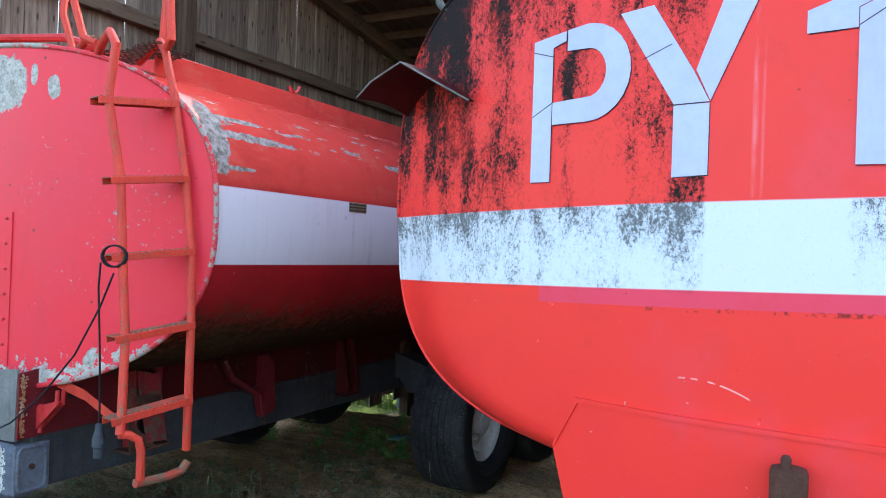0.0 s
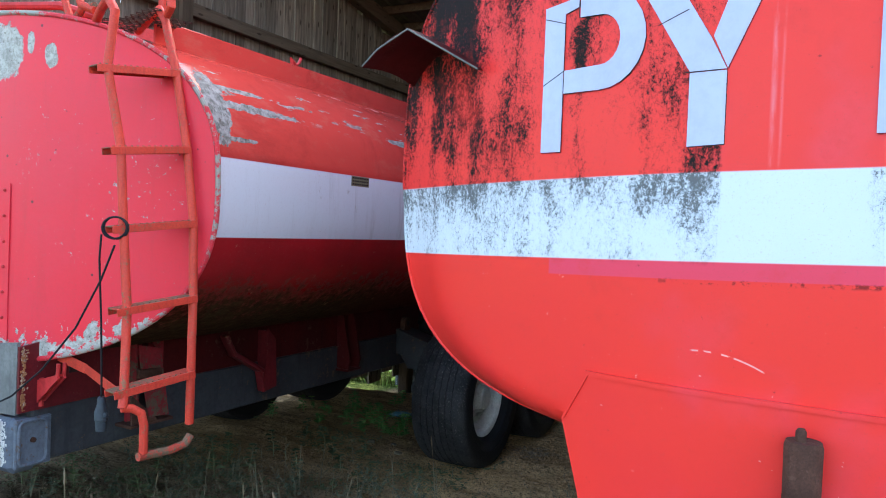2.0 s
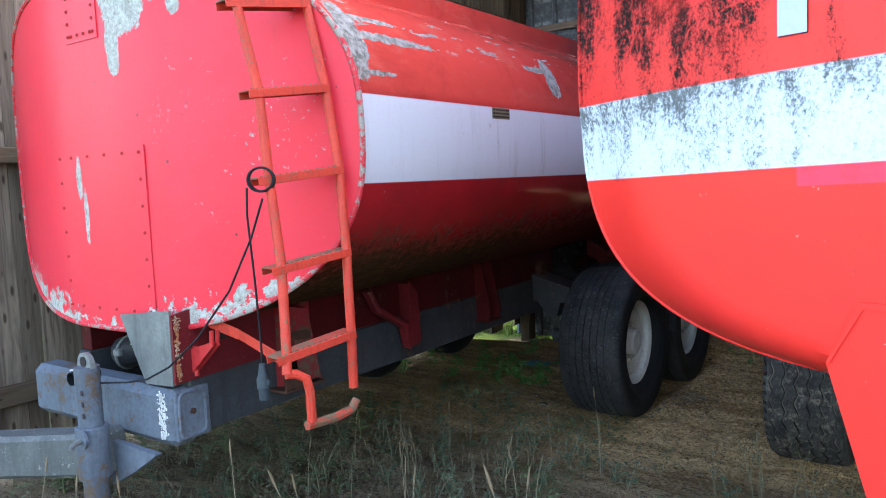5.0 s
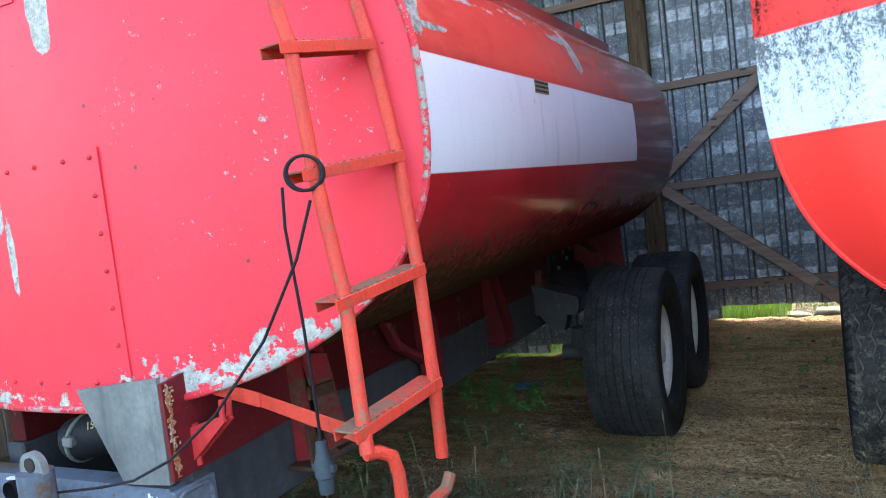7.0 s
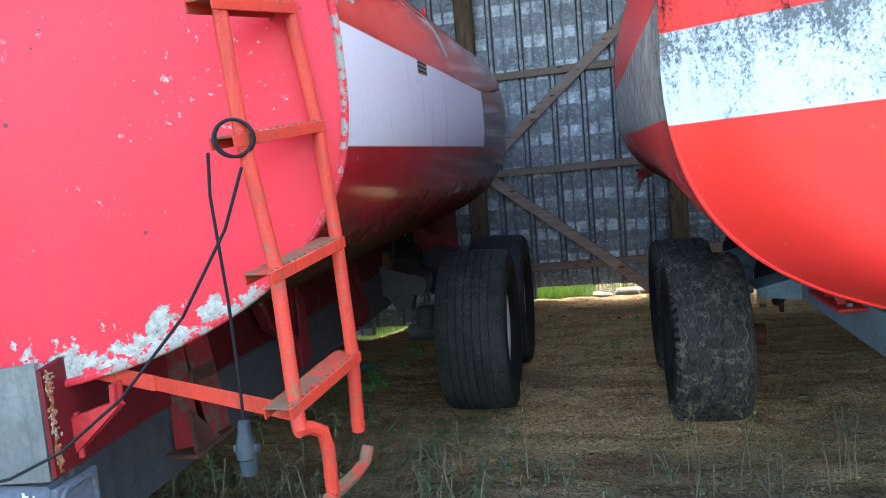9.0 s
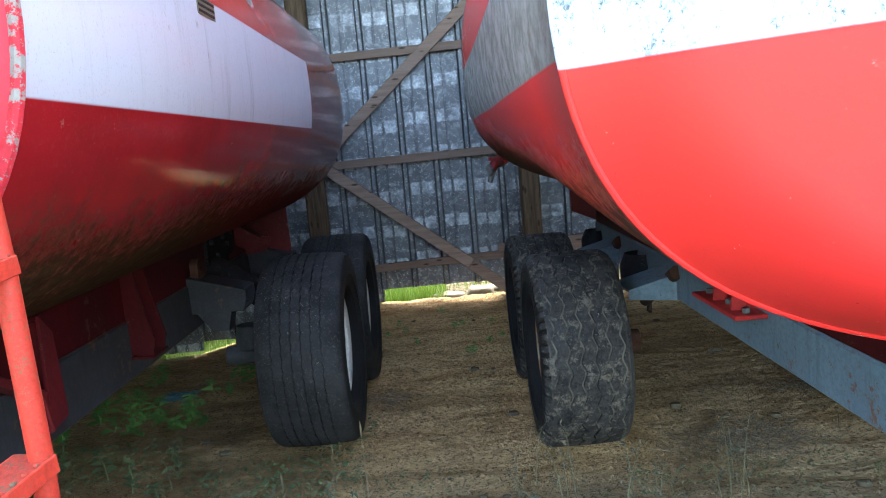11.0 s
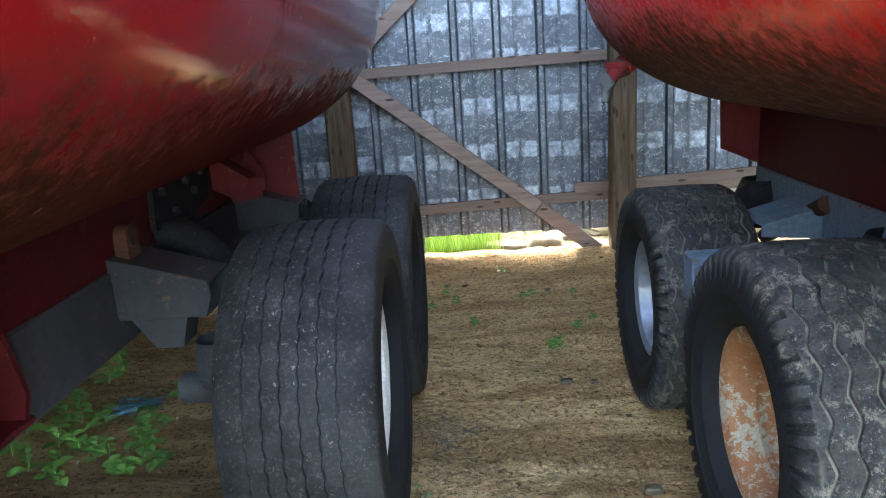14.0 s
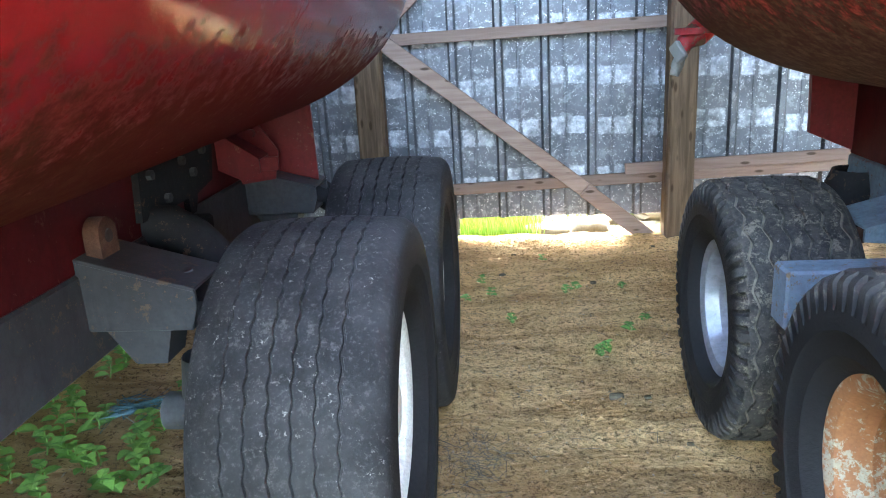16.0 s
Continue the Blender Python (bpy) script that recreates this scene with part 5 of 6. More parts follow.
tp = part("drain_tap", Geo().lathe([(0, 0.03), (0.05, 0.034), (0.055, 0.042), (0.085, 0.042), (0.09, 0.03), (0.13, 0.028), (0.131, 0.001)], (-3.47, 2.03, 0.985), "y", 16), DARKGREY, ta, "small blackened pipe coupling beside the jack")
part("tap_lever", Geo().bar((-3.49, 2.05, 1.02), (-3.36, 2.00, 1.05), 0.018, 0.008, 0.002), WHITERIM, tp, "pale metal lever")
# running gear
for y in (5.31, 6.62):
    wy, wz = (5.434, 0.582) if y < 6 else (6.634, 0.541)
    for xa, xb in ((-2.79, -2.24), (-4.78, -4.23)):
        part("axle", Geo().tube([(xa, wy + 0.03, wz - 0.01), (xb, wy, wz)], 0.054, 16), GREY, ta, "grey stub axle")
    for sx, lab in ((1, "grey box hanger with a bolt hole"), (-1, "")):
        x = CX + sx * 0.58
        d = sx
        g = Geo()
        w0, w1, yy = x - 0.05 * d, x + 0.27 * d, y + 0.11
        for dy in (0.0, 0.20):
            gusset(g, 0, yy + dy, [(w0, 1.035), (w0, 0.84), (w1 - 0.02 * d, 0.84), (w1, 0.90), (w1, 0.945)], 0.012, "x")
        g.bar((w0, yy + 0.10, 1.04), (w1, yy + 0.10, 0.95), 0.215, 0.012, 0.003)
        g.bar((w0, yy + 0.10, 0.84), (w1 - 0.02 * d, yy + 0.10, 0.84), 0.20, 0.012, 0.003)
        gusset(g, 0, yy + 0.10, [(w0 + 0.02 * d, 0.835), (w0 + 0.22 * d, 0.835), (w0 + 0.19 * d, 0.72), (w0 + 0.10 * d, 0.72)], 0.12, "x")
        g.lathe([(0, 0.026), (0.006, 0.024), (0.007, 0.0005)], (w1 - 0.07 * d, yy + 0.10, 0.968), "z", 14)
        part("spring_hanger", g, GREY, ta, lab)
    wheel(ta, "a", -2.287, wy, wz, 1, 11 if y < 6 else 40, RUBBER_A, WHITERIM, "white painted rim with dirt spots")
    wheel(ta, "a", -4.70, wy, wz, -1, 60, RUBBER_A, WHITERIM, "white painted rim with dirt spots")
for y in (7.0,):
    part("radius_arm", Geo().tube([(-3.02, y, 1.06), (-2.86, y, 0.99), (-2.50, y - 0.06, 0.76)], 0.062, 14), DARKGREY, ta)
part("brake_arm", Geo().lathe([(0.56, 0.075), (0.60, 0.085), (0.61, 0.075), (0.63, 0.085), (0.74, 0.07)], (-2.66, 5.48, 0), "z", 18), GREY, ta)
g = Geo().plate([(5.79, 1.215), (6.39, 1.215), (6.35, 1.075), (6.20, 1.05), (6.17, 0.99), (6.12, 0.99), (6.12, 1.05), (5.77, 1.05)], 0.022, lambda u, v, k: (-2.957 + k, u, v))
pl = part("bolt_plate", g, DARKGREY, ta, "bolted dark steel plate")
for dy, dz in ((-0.22, 0.05), (0.20, 0.065), (-0.12, -0.045), (0.10, 0.0), (0.02, 0.055)):
    part("bolt", Geo().lathe([(0.0, 0.017), (0.018, 0.017), (0.020, 0.001)], (-2.936, 6.07 + dy, 1.135 + dz), "x", 6), GREY, pl)
arch = [(5.458, 0.99)] + [(5.505 - 0.047 * math.cos(math.pi * i / 10), 1.09 + 0.047 * math.sin(math.pi * i / 10)) for i in range(11)] + [(5.552, 0.99)]
el = part("eye_lug", Geo().plate(arch, 0.045, lambda u, v, k: (-2.945 + k, u, v)), RUST, ta, "thick rusty eye lug on the hanger")
part("lug_hole", Geo().lathe([(0, 0.020), (0.003, 0.018), (0.0035, 0.001)], (-2.8985, 5.505, 1.085), "x", 14), SEAM, el)
# bent swing arm between the hangers
part("swing_arm", Geo().tube([(-3.00, 5.86, 1.02), (-2.90, 5.87, 1.01), (-2.83, 5.88, 0.96), (-2.72, 5.86, 0.86), (-2.50, 5.80, 0.72)], [0.07, 0.075, 0.075, 0.068, 0.06], 18), DARKGREY, ta, "thick dark grey bent swing arm")
part("spacer_block", Geo().box((-2.90, 6.02, 0.93), (0.11, 0.16, 0.14), None, 0.01), DARKGREY, ta)
g = gusset(Geo(), 0, 6.85, [(-2.96, 1.33), (-2.66, 1.38), (-2.653, 0.96), (-2.80, 0.865), (-2.96, 0.90)], 0.012, "x")
part("mud_plate", g, MIDRED, ta, "red plate behind the axle")
face = [(-2.955, 1.215), (-2.915, 1.205), (-2.785, 1.118), (-2.785, 1.070), (-2.850, 1.035), (-2.955, 1.085)]
g = gusset(Geo(), 0, 6.47, face, 0.012, "x")
gusset(g, 0, 6.58, face, 0.012, "x")
g.bar((-2.95, 6.525, 1.216), (-2.915, 6.525, 1.208), 0.12, 0.010, 0.003)
g.bar((-2.915, 6.525, 1.208), (-2.785, 6.525, 1.121), 0.12, 0.010, 0.003)
g.bar((-2.785, 6.525, 1.066), (-2.785, 6.525, 1.122), 0.12, 0.010, 0.003, (0, 1, 0))
part("stop_bracket", g, MIDRED, ta, "chipped red stop bracket")
g = gusset(Geo(), 0, 6.70, [(-2.955, 1.24), (-2.90, 1.275), (-2.87, 1.265), (-2.775, 1.12), (-2.80, 1.00), (-2.955, 0.98)], 0.012, "x")
g.lathe([(-0.030, 0.001), (-0.030, 0.018), (0, 0.018)], (-2.88, 6.695, 1.20), "y", 6)
part("hinge_plate", g, MIDRED, ta, "bolted red hinge plate")

# trailer with the lettering
TB = Tank(0.15, 2.05, 1.435, 0.93, 0.885, 3.4, 3.0, 2.31, 0.37, 0.20, 1.7, 6.55, 0.55, 2.70, 0.80)
tb = thing("tank_trailer", (0.15, 2.59, 0), "red tank trailer with pale stencil letters and black mildew streaks", "tank trailer", "parked tank trailers")
part("front_head", TB.head(), HEAD_B, tb, "bright red dished end with a mildewed white band")
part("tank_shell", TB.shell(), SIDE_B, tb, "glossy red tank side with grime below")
part("rim_seam", TB.rim(0.007, 0.0), HEAD_B, tb)


def letter(name, polys, gaps):
    top = None
    for poly in polys:
        rim = head_patch(TB, [(u + 0.0025, v - 0.003) for u, v in poly], 0.0022, 0.002, 8)
        geo = head_patch(TB, poly, 0.0035, 0.003, 8)
        if top is None:
            top = part(name, geo, LETTER, tb, "pale lavender stencil letter with cracked edges")
        else:
            part("stroke", geo, LETTER, top)
        part("mildew_edge", rim, EDGE, top)
    for gx0, gz0, gx1, gz1 in gaps:
        d = Vector((gx1 - gx0, gz1 - gz0)).normalized() * 0.0012
        part("crack", head_patch(TB, [(gx0 - d.y, gz0 + d.x), (gx0 + d.y, gz0 - d.x), (gx1 + d.y, gz1 - d.x), (gx1 - d.y, gz1 + d.x)], 0.0045, 0.001, 3), SEAM, top)


def arc(cx, cz, rx, rz, a0, a1, n=12):
    return [(cx + rx * math.cos(radians(a0 + (a1 - a0) * i / n)), cz + rz * math.sin(radians(a0 + (a1 - a0) * i / n))) for i in range(n + 1)]


bowl = arc(-0.425, 2.455, 0.140, 0.150, 84, -90) + [(-0.545, 2.305), (-0.545, 2.375)] + arc(-0.425, 2.455, 0.062, 0.075, -90, 84)
letter("letter_p", [[(-0.620, 2.125), (-0.548, 2.125), (-0.548, 2.55), (-0.500, 2.565), (-0.500, 2.595), (-0.620, 2.578)],
                    [(-0.496, 2.532), (-0.43, 2.530), (-0.416, 2.529), (-0.408, 2.604), (-0.43, 2.605), (-0.496, 2.596)], bowl],
       [(-0.50, 2.53, -0.50, 2.60), (-0.62, 2.545, -0.545, 2.52), (-0.62, 2.335, -0.545, 2.375)])
letter("letter_y", [[(-0.156, 2.125), (-0.058, 2.130), (-0.058, 2.330), (-0.156, 2.328)],
                    [(-0.156, 2.332), (-0.058, 2.334), (-0.101, 2.42), (-0.221, 2.625), (-0.321, 2.615)],
                    [(-0.096, 2.425), (-0.056, 2.336), (0.076, 2.640), (-0.021, 2.635)]],
       [(-0.17, 2.330, -0.07, 2.332), (-0.25, 2.47, -0.165, 2.505)])
letter("digit_1", [[(0.300, 2.150), (0.405, 2.150), (0.405, 2.60), (0.300, 2.55)], [(0.180, 2.495), (0.298, 2.500), (0.298, 2.552), (0.405, 2.604), (0.405, 2.68), (0.31, 2.68), (0.25, 2.58), (0.180, 2.555)]],
       [(0.30, 2.505, 0.40, 2.57)])
# lower shield plate with a folded top edge, standing straight where the head turns back
TB.knuckle = 0.0
g = head_patch(TB, [(-0.50, 1.305), (-0.42, 1.455), (0.75, 1.43), (0.80, 0.62), (-0.30, 0.62)], 0.012, 0.010, 12)
sh = part("shield_plate", g, HEAD_B, tb, "lower red shield plate with welded edge")
part("weld_edge", head_patch(TB, [(-0.50, 1.305), (-0.425, 1.463), (0.75, 1.438), (0.75, 1.424), (-0.417, 1.448), (-0.492, 1.305)], 0.018, 0.008, 8), HEAD_B, sh)
TB.knuckle = 2.70
pb = part("coupling_pin", Geo().lathe([(1.10, 0.044), (1.362, 0.046), (1.375, 0.042), (1.377, 0.001)], (0.175, 2.235, 0), "z", 24), RUST, tb, "rusty round pin socket")
part("peg", Geo().lathe([(1.36, 0.013), (1.40, 0.013), (1.408, 0.008), (1.409, 0.0005)], (0.168, 2.225, 0), "z", 12), RUST, pb)
part("pin_base", Geo().box((0.165, 2.27, 1.20), (0.07, 0.10, 0.08)), RUST, pb)
# curled hood at the upper edge and the lifting eye
g = Geo()
nu, nv = 14, 8
for lay in (0, 0.006):
    for i in range(nu + 1):
        u = i / nu
        for j in range(nv + 1):
            v = j / nv
            a = Vector((-1.31, 2.40, 2.44)).lerp(Vector((-1.10, 2.36, 2.545)), min(1, u * 2)) if u < 0.5 else Vector((-1.10, 2.36, 2.545)).lerp(Vector((-0.87, 2.44, 2.41)), u * 2 - 1)
            a = a + Vector((0, 0, 0.018 * math.sin(math.pi * min(1, u * 2))))
            b = Vector((-1.24 + 0.36 * u, 2.68 - 0.10 * u, 2.41 + 0.10 * math.sin(math.pi * u) - 0.03 * u))
            p = a.lerp(b, v)
            g.v.append((p.x, p.y, p.z + 0.02 * math.sin(math.pi * v) + lay))
m = (nu + 1) * (nv + 1)
q = [(i * (nv + 1) + j, i * (nv + 1) + j + 1, (i + 1) * (nv + 1) + j + 1, (i + 1) * (nv + 1) + j) for i in range(nu) for j in range(nv)]
edge = [i * (nv + 1) for i in range(nu + 1)]
g.f = q + [tuple(k + m for k in f[::-1]) for f in q] + [(edge[i], edge[i + 1], edge[i + 1] + m, edge[i] + m) for i in range(nu)]
# hood set in dark red to stand for the shade on its underside
hood = part("lamp_hood", g, DARKRED, tb, "curled red sheet hood, darkened for shade, with a pale edge")
part("hood_edge", Geo().tube([(-1.31, 2.40, 2.445), (-1.24, 2.385, 2.495), (-1.10, 2.358, 2.548), (-1.06, 2.365, 2.525), (-0.87, 2.44, 2.415)], 0.0035, 6), STEEL, hood, "thin pale lip along the hood")
g = Geo().tube([(-1.03, 2.60, 2.70), (-1.03, 2.58, 2.79)], 0.02, 10)
g.tube([(-1.03 + 0.045 * math.cos(a), 2.575, 2.835 + 0.045 * math.sin(a)) for a in [2 * math.pi * i / 20 for i in range(21)]], 0.014, 8, False)
part("lifting_eye", g, STEEL, tb, "grey steel lifting eye")
BX = 0.15
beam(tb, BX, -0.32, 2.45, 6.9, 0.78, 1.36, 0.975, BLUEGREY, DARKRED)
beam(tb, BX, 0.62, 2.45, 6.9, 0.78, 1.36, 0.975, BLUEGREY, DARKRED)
for y in (4.06, 4.24):
    g = Geo()
    gusset(g, 0, y, [(-0.37, 1.27), (-0.42, 1.22), (-0.44, 0.95), (-0.37, 0.95)], 0.012, "x")
    g.bar((-0.425, y - 0.02, 1.215), (-0.442, y - 0.02, 0.952), 0.055, 0.012, 0.003, (0, 1, 0))
    part("rib", g, PAINT, tb, "glossy red stiffener")
part("foot_flange", Geo().box((-0.42, 4.18, 0.943), (0.14, 0.46, 0.018), None, 0.004), PAINT, tb, "bolted red foot flange")
for y in (3.995, 4.15, 4.36):
    part("bolt", Geo().lathe([(0.95, 0.016), (0.970, 0.016), (0.970, 0.001)], (-0.43, y, 0), "z", 6), STEEL, tb)
for y in (5.2, 6.37):
    wy, wz = (5.055, 0.570) if y < 6 else (6.355, 0.500)
    for xa, xb in ((-0.92, -0.56), (0.86, 1.20)):
        part("axle", Geo().tube([(xa, wy, wz), (xb, wy, wz)], 0.062, 16), RUST, tb)
    for sx in (-1, 1):
        x = BX + sx * 0.53
        g = Geo()
        a0, a1 = BX + sx * 0.42, BX + sx * 0.76
        gusset(g, 0, y - 0.20, [(a0, 0.93), (a0, 0.77), (a1, 0.80), (a1, 0.84)], 0.012, "x")
        gusset(g, 0, y + 0.06, [(a0, 0.93), (a0, 0.77), (a1, 0.80), (a1, 0.84)], 0.012, "x")
        g.bar((a0, y - 0.07, 0.935), (a1, y - 0.07, 0.845), 0.27, 0.01, 0.003)
        part("spring_hanger", g, BLUEGREY, tb, "rust speckled blue grey hanger")
        part("damper", Geo().tube([(x, y - 0.25, 0.93), (x, y + 0.35, 0.66)], 0.035, 12), RUST, tb)
        part("air_bag", Geo().lathe([(0.70, 0.08), (0.74, 0.12), (0.86, 0.12), (0.93, 0.09)], (x, y + 0.42, 0), "z", 20), DARKGREY, tb)
        part("strap", Geo().bar((x - 0.06 * sx, y + 0.50, 0.55), (x - 0.06 * sx, y + 0.50, 1.22), 0.02, 0.05, 0.004, (0, 1, 0)), DARKGREY, tb)
    wheel(tb, "b", -0.903 if y < 6 else -0.88, wy, wz, -1, 5 if y < 6 else 50, RUBBER_B, RUSTRIM if y < 6 else SILVERRIM, "rusty rim with flaking cream paint" if y < 6 else "silver grey rim")
    wheel(tb, "b", 1.185, wy, wz, 1, 70, RUBBER_B, SILVERRIM, "silver grey rim")
part("step_box", Geo().box((-0.76, 5.745, 0.773), (0.54, 0.115, 0.18), None, 0.008), BOXPAINT, tb, "scratched blue grey box between the wheels")
g = gusset(Geo(), 0, 6.9, [(-0.55, 1.35), (-0.24, 1.35), (-0.24, 0.98), (-0.34, 0.98), (-0.54, 1.07)], 0.03, "x")
part("mud_plate", g, MIDRED, tb, "red plate behind the axle")
vl = part("drain_valve", Geo().tube([(-1.06, 6.72, 1.50), (-1.11, 6.70, 1.47), (-1.125, 6.69, 1.42)], [0.050, 0.034, 0.022], 14), RUSTRED, tb, "red drain valve with worn paint")
part("flange", Geo().lathe([(-0.012, 0.001), (-0.012, 0.085), (0.012, 0.085), (0.012, 0.001)], (-1.06, 6.72, 1.515), "z", 20), RUSTRED, vl)
part("valve_lever", Geo().bar((-1.16, 6.66, 1.47), (-1.13, 6.62, 1.41), 0.025, 0.05, 0.008), STEEL, vl)
part("spout", Geo().tube([(-1.125, 6.69, 1.425), (-1.135, 6.685, 1.395), (-1.150, 6.68, 1.350)], [0.020, 0.024, 0.017], 12), STEEL, vl)
part("outlet_pipe", Geo().tube([(-0.92, 6.78, 1.62), (-1.02, 6.74, 1.53), (-1.06, 6.72, 1.50)], 0.05, 12), PAINT, vl)


# ---- loose things ----
# extension cable hung on the ladder
pc = thing("power_cable", (-2.33, 2.15, 1.0), "black electric cable looped over a ladder rung", "cable")
loop = [(-2.298 + 0.034 * math.sin(a), 2.165 + 0.03 * math.sin(a) - 0.006 * math.sin(a / 2), 1.828 + 0.043 * math.cos(a)) for k, a in enumerate([2 * math.pi * i / 32 for i in range(65)])]
part("coil", Geo().tube(loop, 0.0042, 8), CABLE, pc)
part("hanging_lead", Geo().tube([(-2.36, 2.15, 1.80), (-2.368, 2.15, 1.70), (-2.36, 2.16, 1.45), (-2.362, 2.17, 1.25), (-2.366, 2.175, 1.14)], 0.0042, 8), CABLE, pc)
part("long_lead", Geo().tube([(-2.28, 2.15, 1.76), (-2.33, 2.13, 1.62), (-2.46, 2.12, 1.42), (-2.64, 2.10, 1.23), (-2.82, 2.09, 1.10), (-2.98, 2.09, 1.03), (-3.12, 2.09, 1.0), (-3.30, 2.05, 0.985)], 0.0042, 8), CABLE, pc)
part("plug", Geo().lathe([(1.005, 0.001), (1.005, 0.020), (1.045, 0.022), (1.05, 0.027), (1.085, 0.026), (1.11, 0.018), (1.14, 0.015), (1.145, 0.008)], (-2.368, 2.178, 0), "z", 16), PLUG, pc, "grey weatherproof plug")
part("plug_clip", Geo().box((-2.368, 2.178, 1.072), (0.070, 0.022, 0.022), None, 0.006), PLUG, pc)


def leaf(g, base, d, up, ln, w):
    """A pointed folded leaf."""
    d, up = Vector(d).normalized(), Vector(up)
    s = d.cross(up).normalized()
    n = s.cross(d)
    b = Vector(base)
    v = [b]
    for f, k, drop in ((0.25, 0.8, 0.02), (0.5, 1.0, 0.0), (0.78, 0.6, -0.08)):
        c = b + d * ln * f + n * ln * drop
        v += [c + s * w * k * 0.5 + n * w * 0.12, c, c - s * w * k * 0.5 + n * w * 0.12]
    v.append(b + d * ln - n * ln * 0.16)
    g.add(v, [(0, 1, 2), (0, 2, 3), (1, 4, 5, 2), (2, 5, 6, 3), (4, 7, 8, 5), (5, 8, 9, 6), (7, 10, 8), (8, 10, 9)])


def nettle(x, y, h, rnd, size=0.05, lean=0.2, mat=None):
    """A young leafy weed."""
    z = gz(x, y) - 0.01
    g, s = Geo(), Geo()
    top = Vector((x + rnd.uniform(-lean, lean) * h, y + rnd.uniform(-lean, lean) * h, z + h))
    pts = [Vector((x, y, z)), Vector((x, y, z)).lerp(top, 0.5) + Vector((0.01, 0, 0)), top]
    s.tube(pts, [0.004, 0.003, 0.002], 5)
    lv = max(2, int(h / 0.034))
    for i in range(lv + 1):
        p = pts[0].lerp(top, 0.25 + 0.75 * i / lv)
        a0 = rnd.uniform(0, 6.28)
        for k in range(4 if i == lv else 2):
            a = a0 + k * (math.pi / 2 if i == lv else math.pi)
            ln = size * rnd.uniform(0.8, 1.5) * (1.25 - 0.5 * i / lv)
            leaf(g, p, (math.cos(a), math.sin(a), rnd.uniform(0.0, 0.35)), (0, 0, 1), ln, ln * 0.88)
    ob = thing("nettle", (x, y, z), "young green nettle plant on bare soil", "plant", "weeds under the trailers")
    part("stem", s, mat or LEAF, ob)
    part("leaves", g, mat or LEAF, ob, "", 0)
    return ob


def stalk(x, y, h, rnd, head):
    """A dry weed stalk with seeds or side twigs."""
    z = gz(x, y) - 0.01
    s, q = Geo(), Geo()
    lx, ly = rnd.uniform(-0.18, 0.18) * h, rnd.uniform(-0.18, 0.1) * h
    pts = [Vector((x + lx * f * f, y + ly * f * f, z + h * f)) for f in (0, 0.25, 0.5, 0.75, 1)]
    s.tube(pts, [0.0028, 0.0025, 0.002, 0.0016, 0.001], 5)
    if head:
        d = (pts[-1] - pts[-2]).normalized()
        q.tube([pts[-1] - d * 0.01, pts[-1] + d * 0.01, pts[-1] + d * 0.045, pts[-1] + d * 0.07], [0.0015, 0.0045, 0.004, 0.001], 6)
    else:
        for i in range(int(h * 26)):
            f = rnd.uniform(0.3, 1)
            p = pts[0].lerp(pts[-1], f)
            p = Vector((x + lx * f * f, y + ly * f * f, z + h * f))
            a = rnd.uniform(0, 6.28)
            e = p + Vector((math.cos(a), math.sin(a), rnd.uniform(0.4, 1.4))) * rnd.uniform(0.02, 0.07) * (1.3 - f * 0.6)
            s.tube([p, e], [0.0012, 0.0007], 3)
            for k in range(3):
                c = p.lerp(e, 0.5 + 0.25 * k)
                leaf(q, c, (rnd.uniform(-1, 1), rnd.uniform(-1, 1), rnd.uniform(-0.3, 1)), (0, 0, 1), rnd.uniform(0.010, 0.022), 0.009)
    ob = thing("dry_weed", (x, y, z), "dry seeding weed stalk" if not head else "dry grass stalk with a seed head", "plant", "dry stalks in front of the trailers")
    part("stem", s, STEM if not head else STRAW, ob)
    part("seed_head" if head else "leaves", q, SEED if head else STEM, ob, "", 0)


def mugwort(x, y, h, rnd):
    """A dull, many-leaved weed with narrow cut leaves."""
    z = gz(x, y) - 0.01
    s, g = Geo(), Geo()
    for _ in range(rnd.choice((2, 3, 4))):
        hh = h * rnd.uniform(0.6, 1.1)
        top = Vector((x + rnd.uniform(-0.5, 0.5) * hh, y + rnd.uniform(-0.5, 0.5) * hh, z + hh))
        s.tube([(x, y, z), Vector((x, y, z)).lerp(top, 0.5) + Vector((0, 0, 0.1 * hh)), top], [0.003, 0.0022, 0.001], 4)
        for i in range(int(10 + hh * 40)):
            f = rnd.uniform(0.12, 1.0)
            p = Vector((x, y, z)).lerp(top, f) + Vector((0, 0, 0.2 * hh * f * (1 - f) * 2))
            a = rnd.uniform(0, 6.28)
            ln = rnd.uniform(0.025, 0.055) * (1.25 - 0.6 * f)
            leaf(g, p, (math.cos(a), math.sin(a), rnd.uniform(-0.3, 0.6)), (0, 0, 1), ln, ln * rnd.uniform(0.22, 0.40))
    ob = thing("weed", (x, y, z), "dull green many leaved weed among dry stalks", "plant", "weeds in front of the trailers")
    part("stem", s, STEM, ob)
    part("leaves", g, MUGWORT, ob, "", 0)


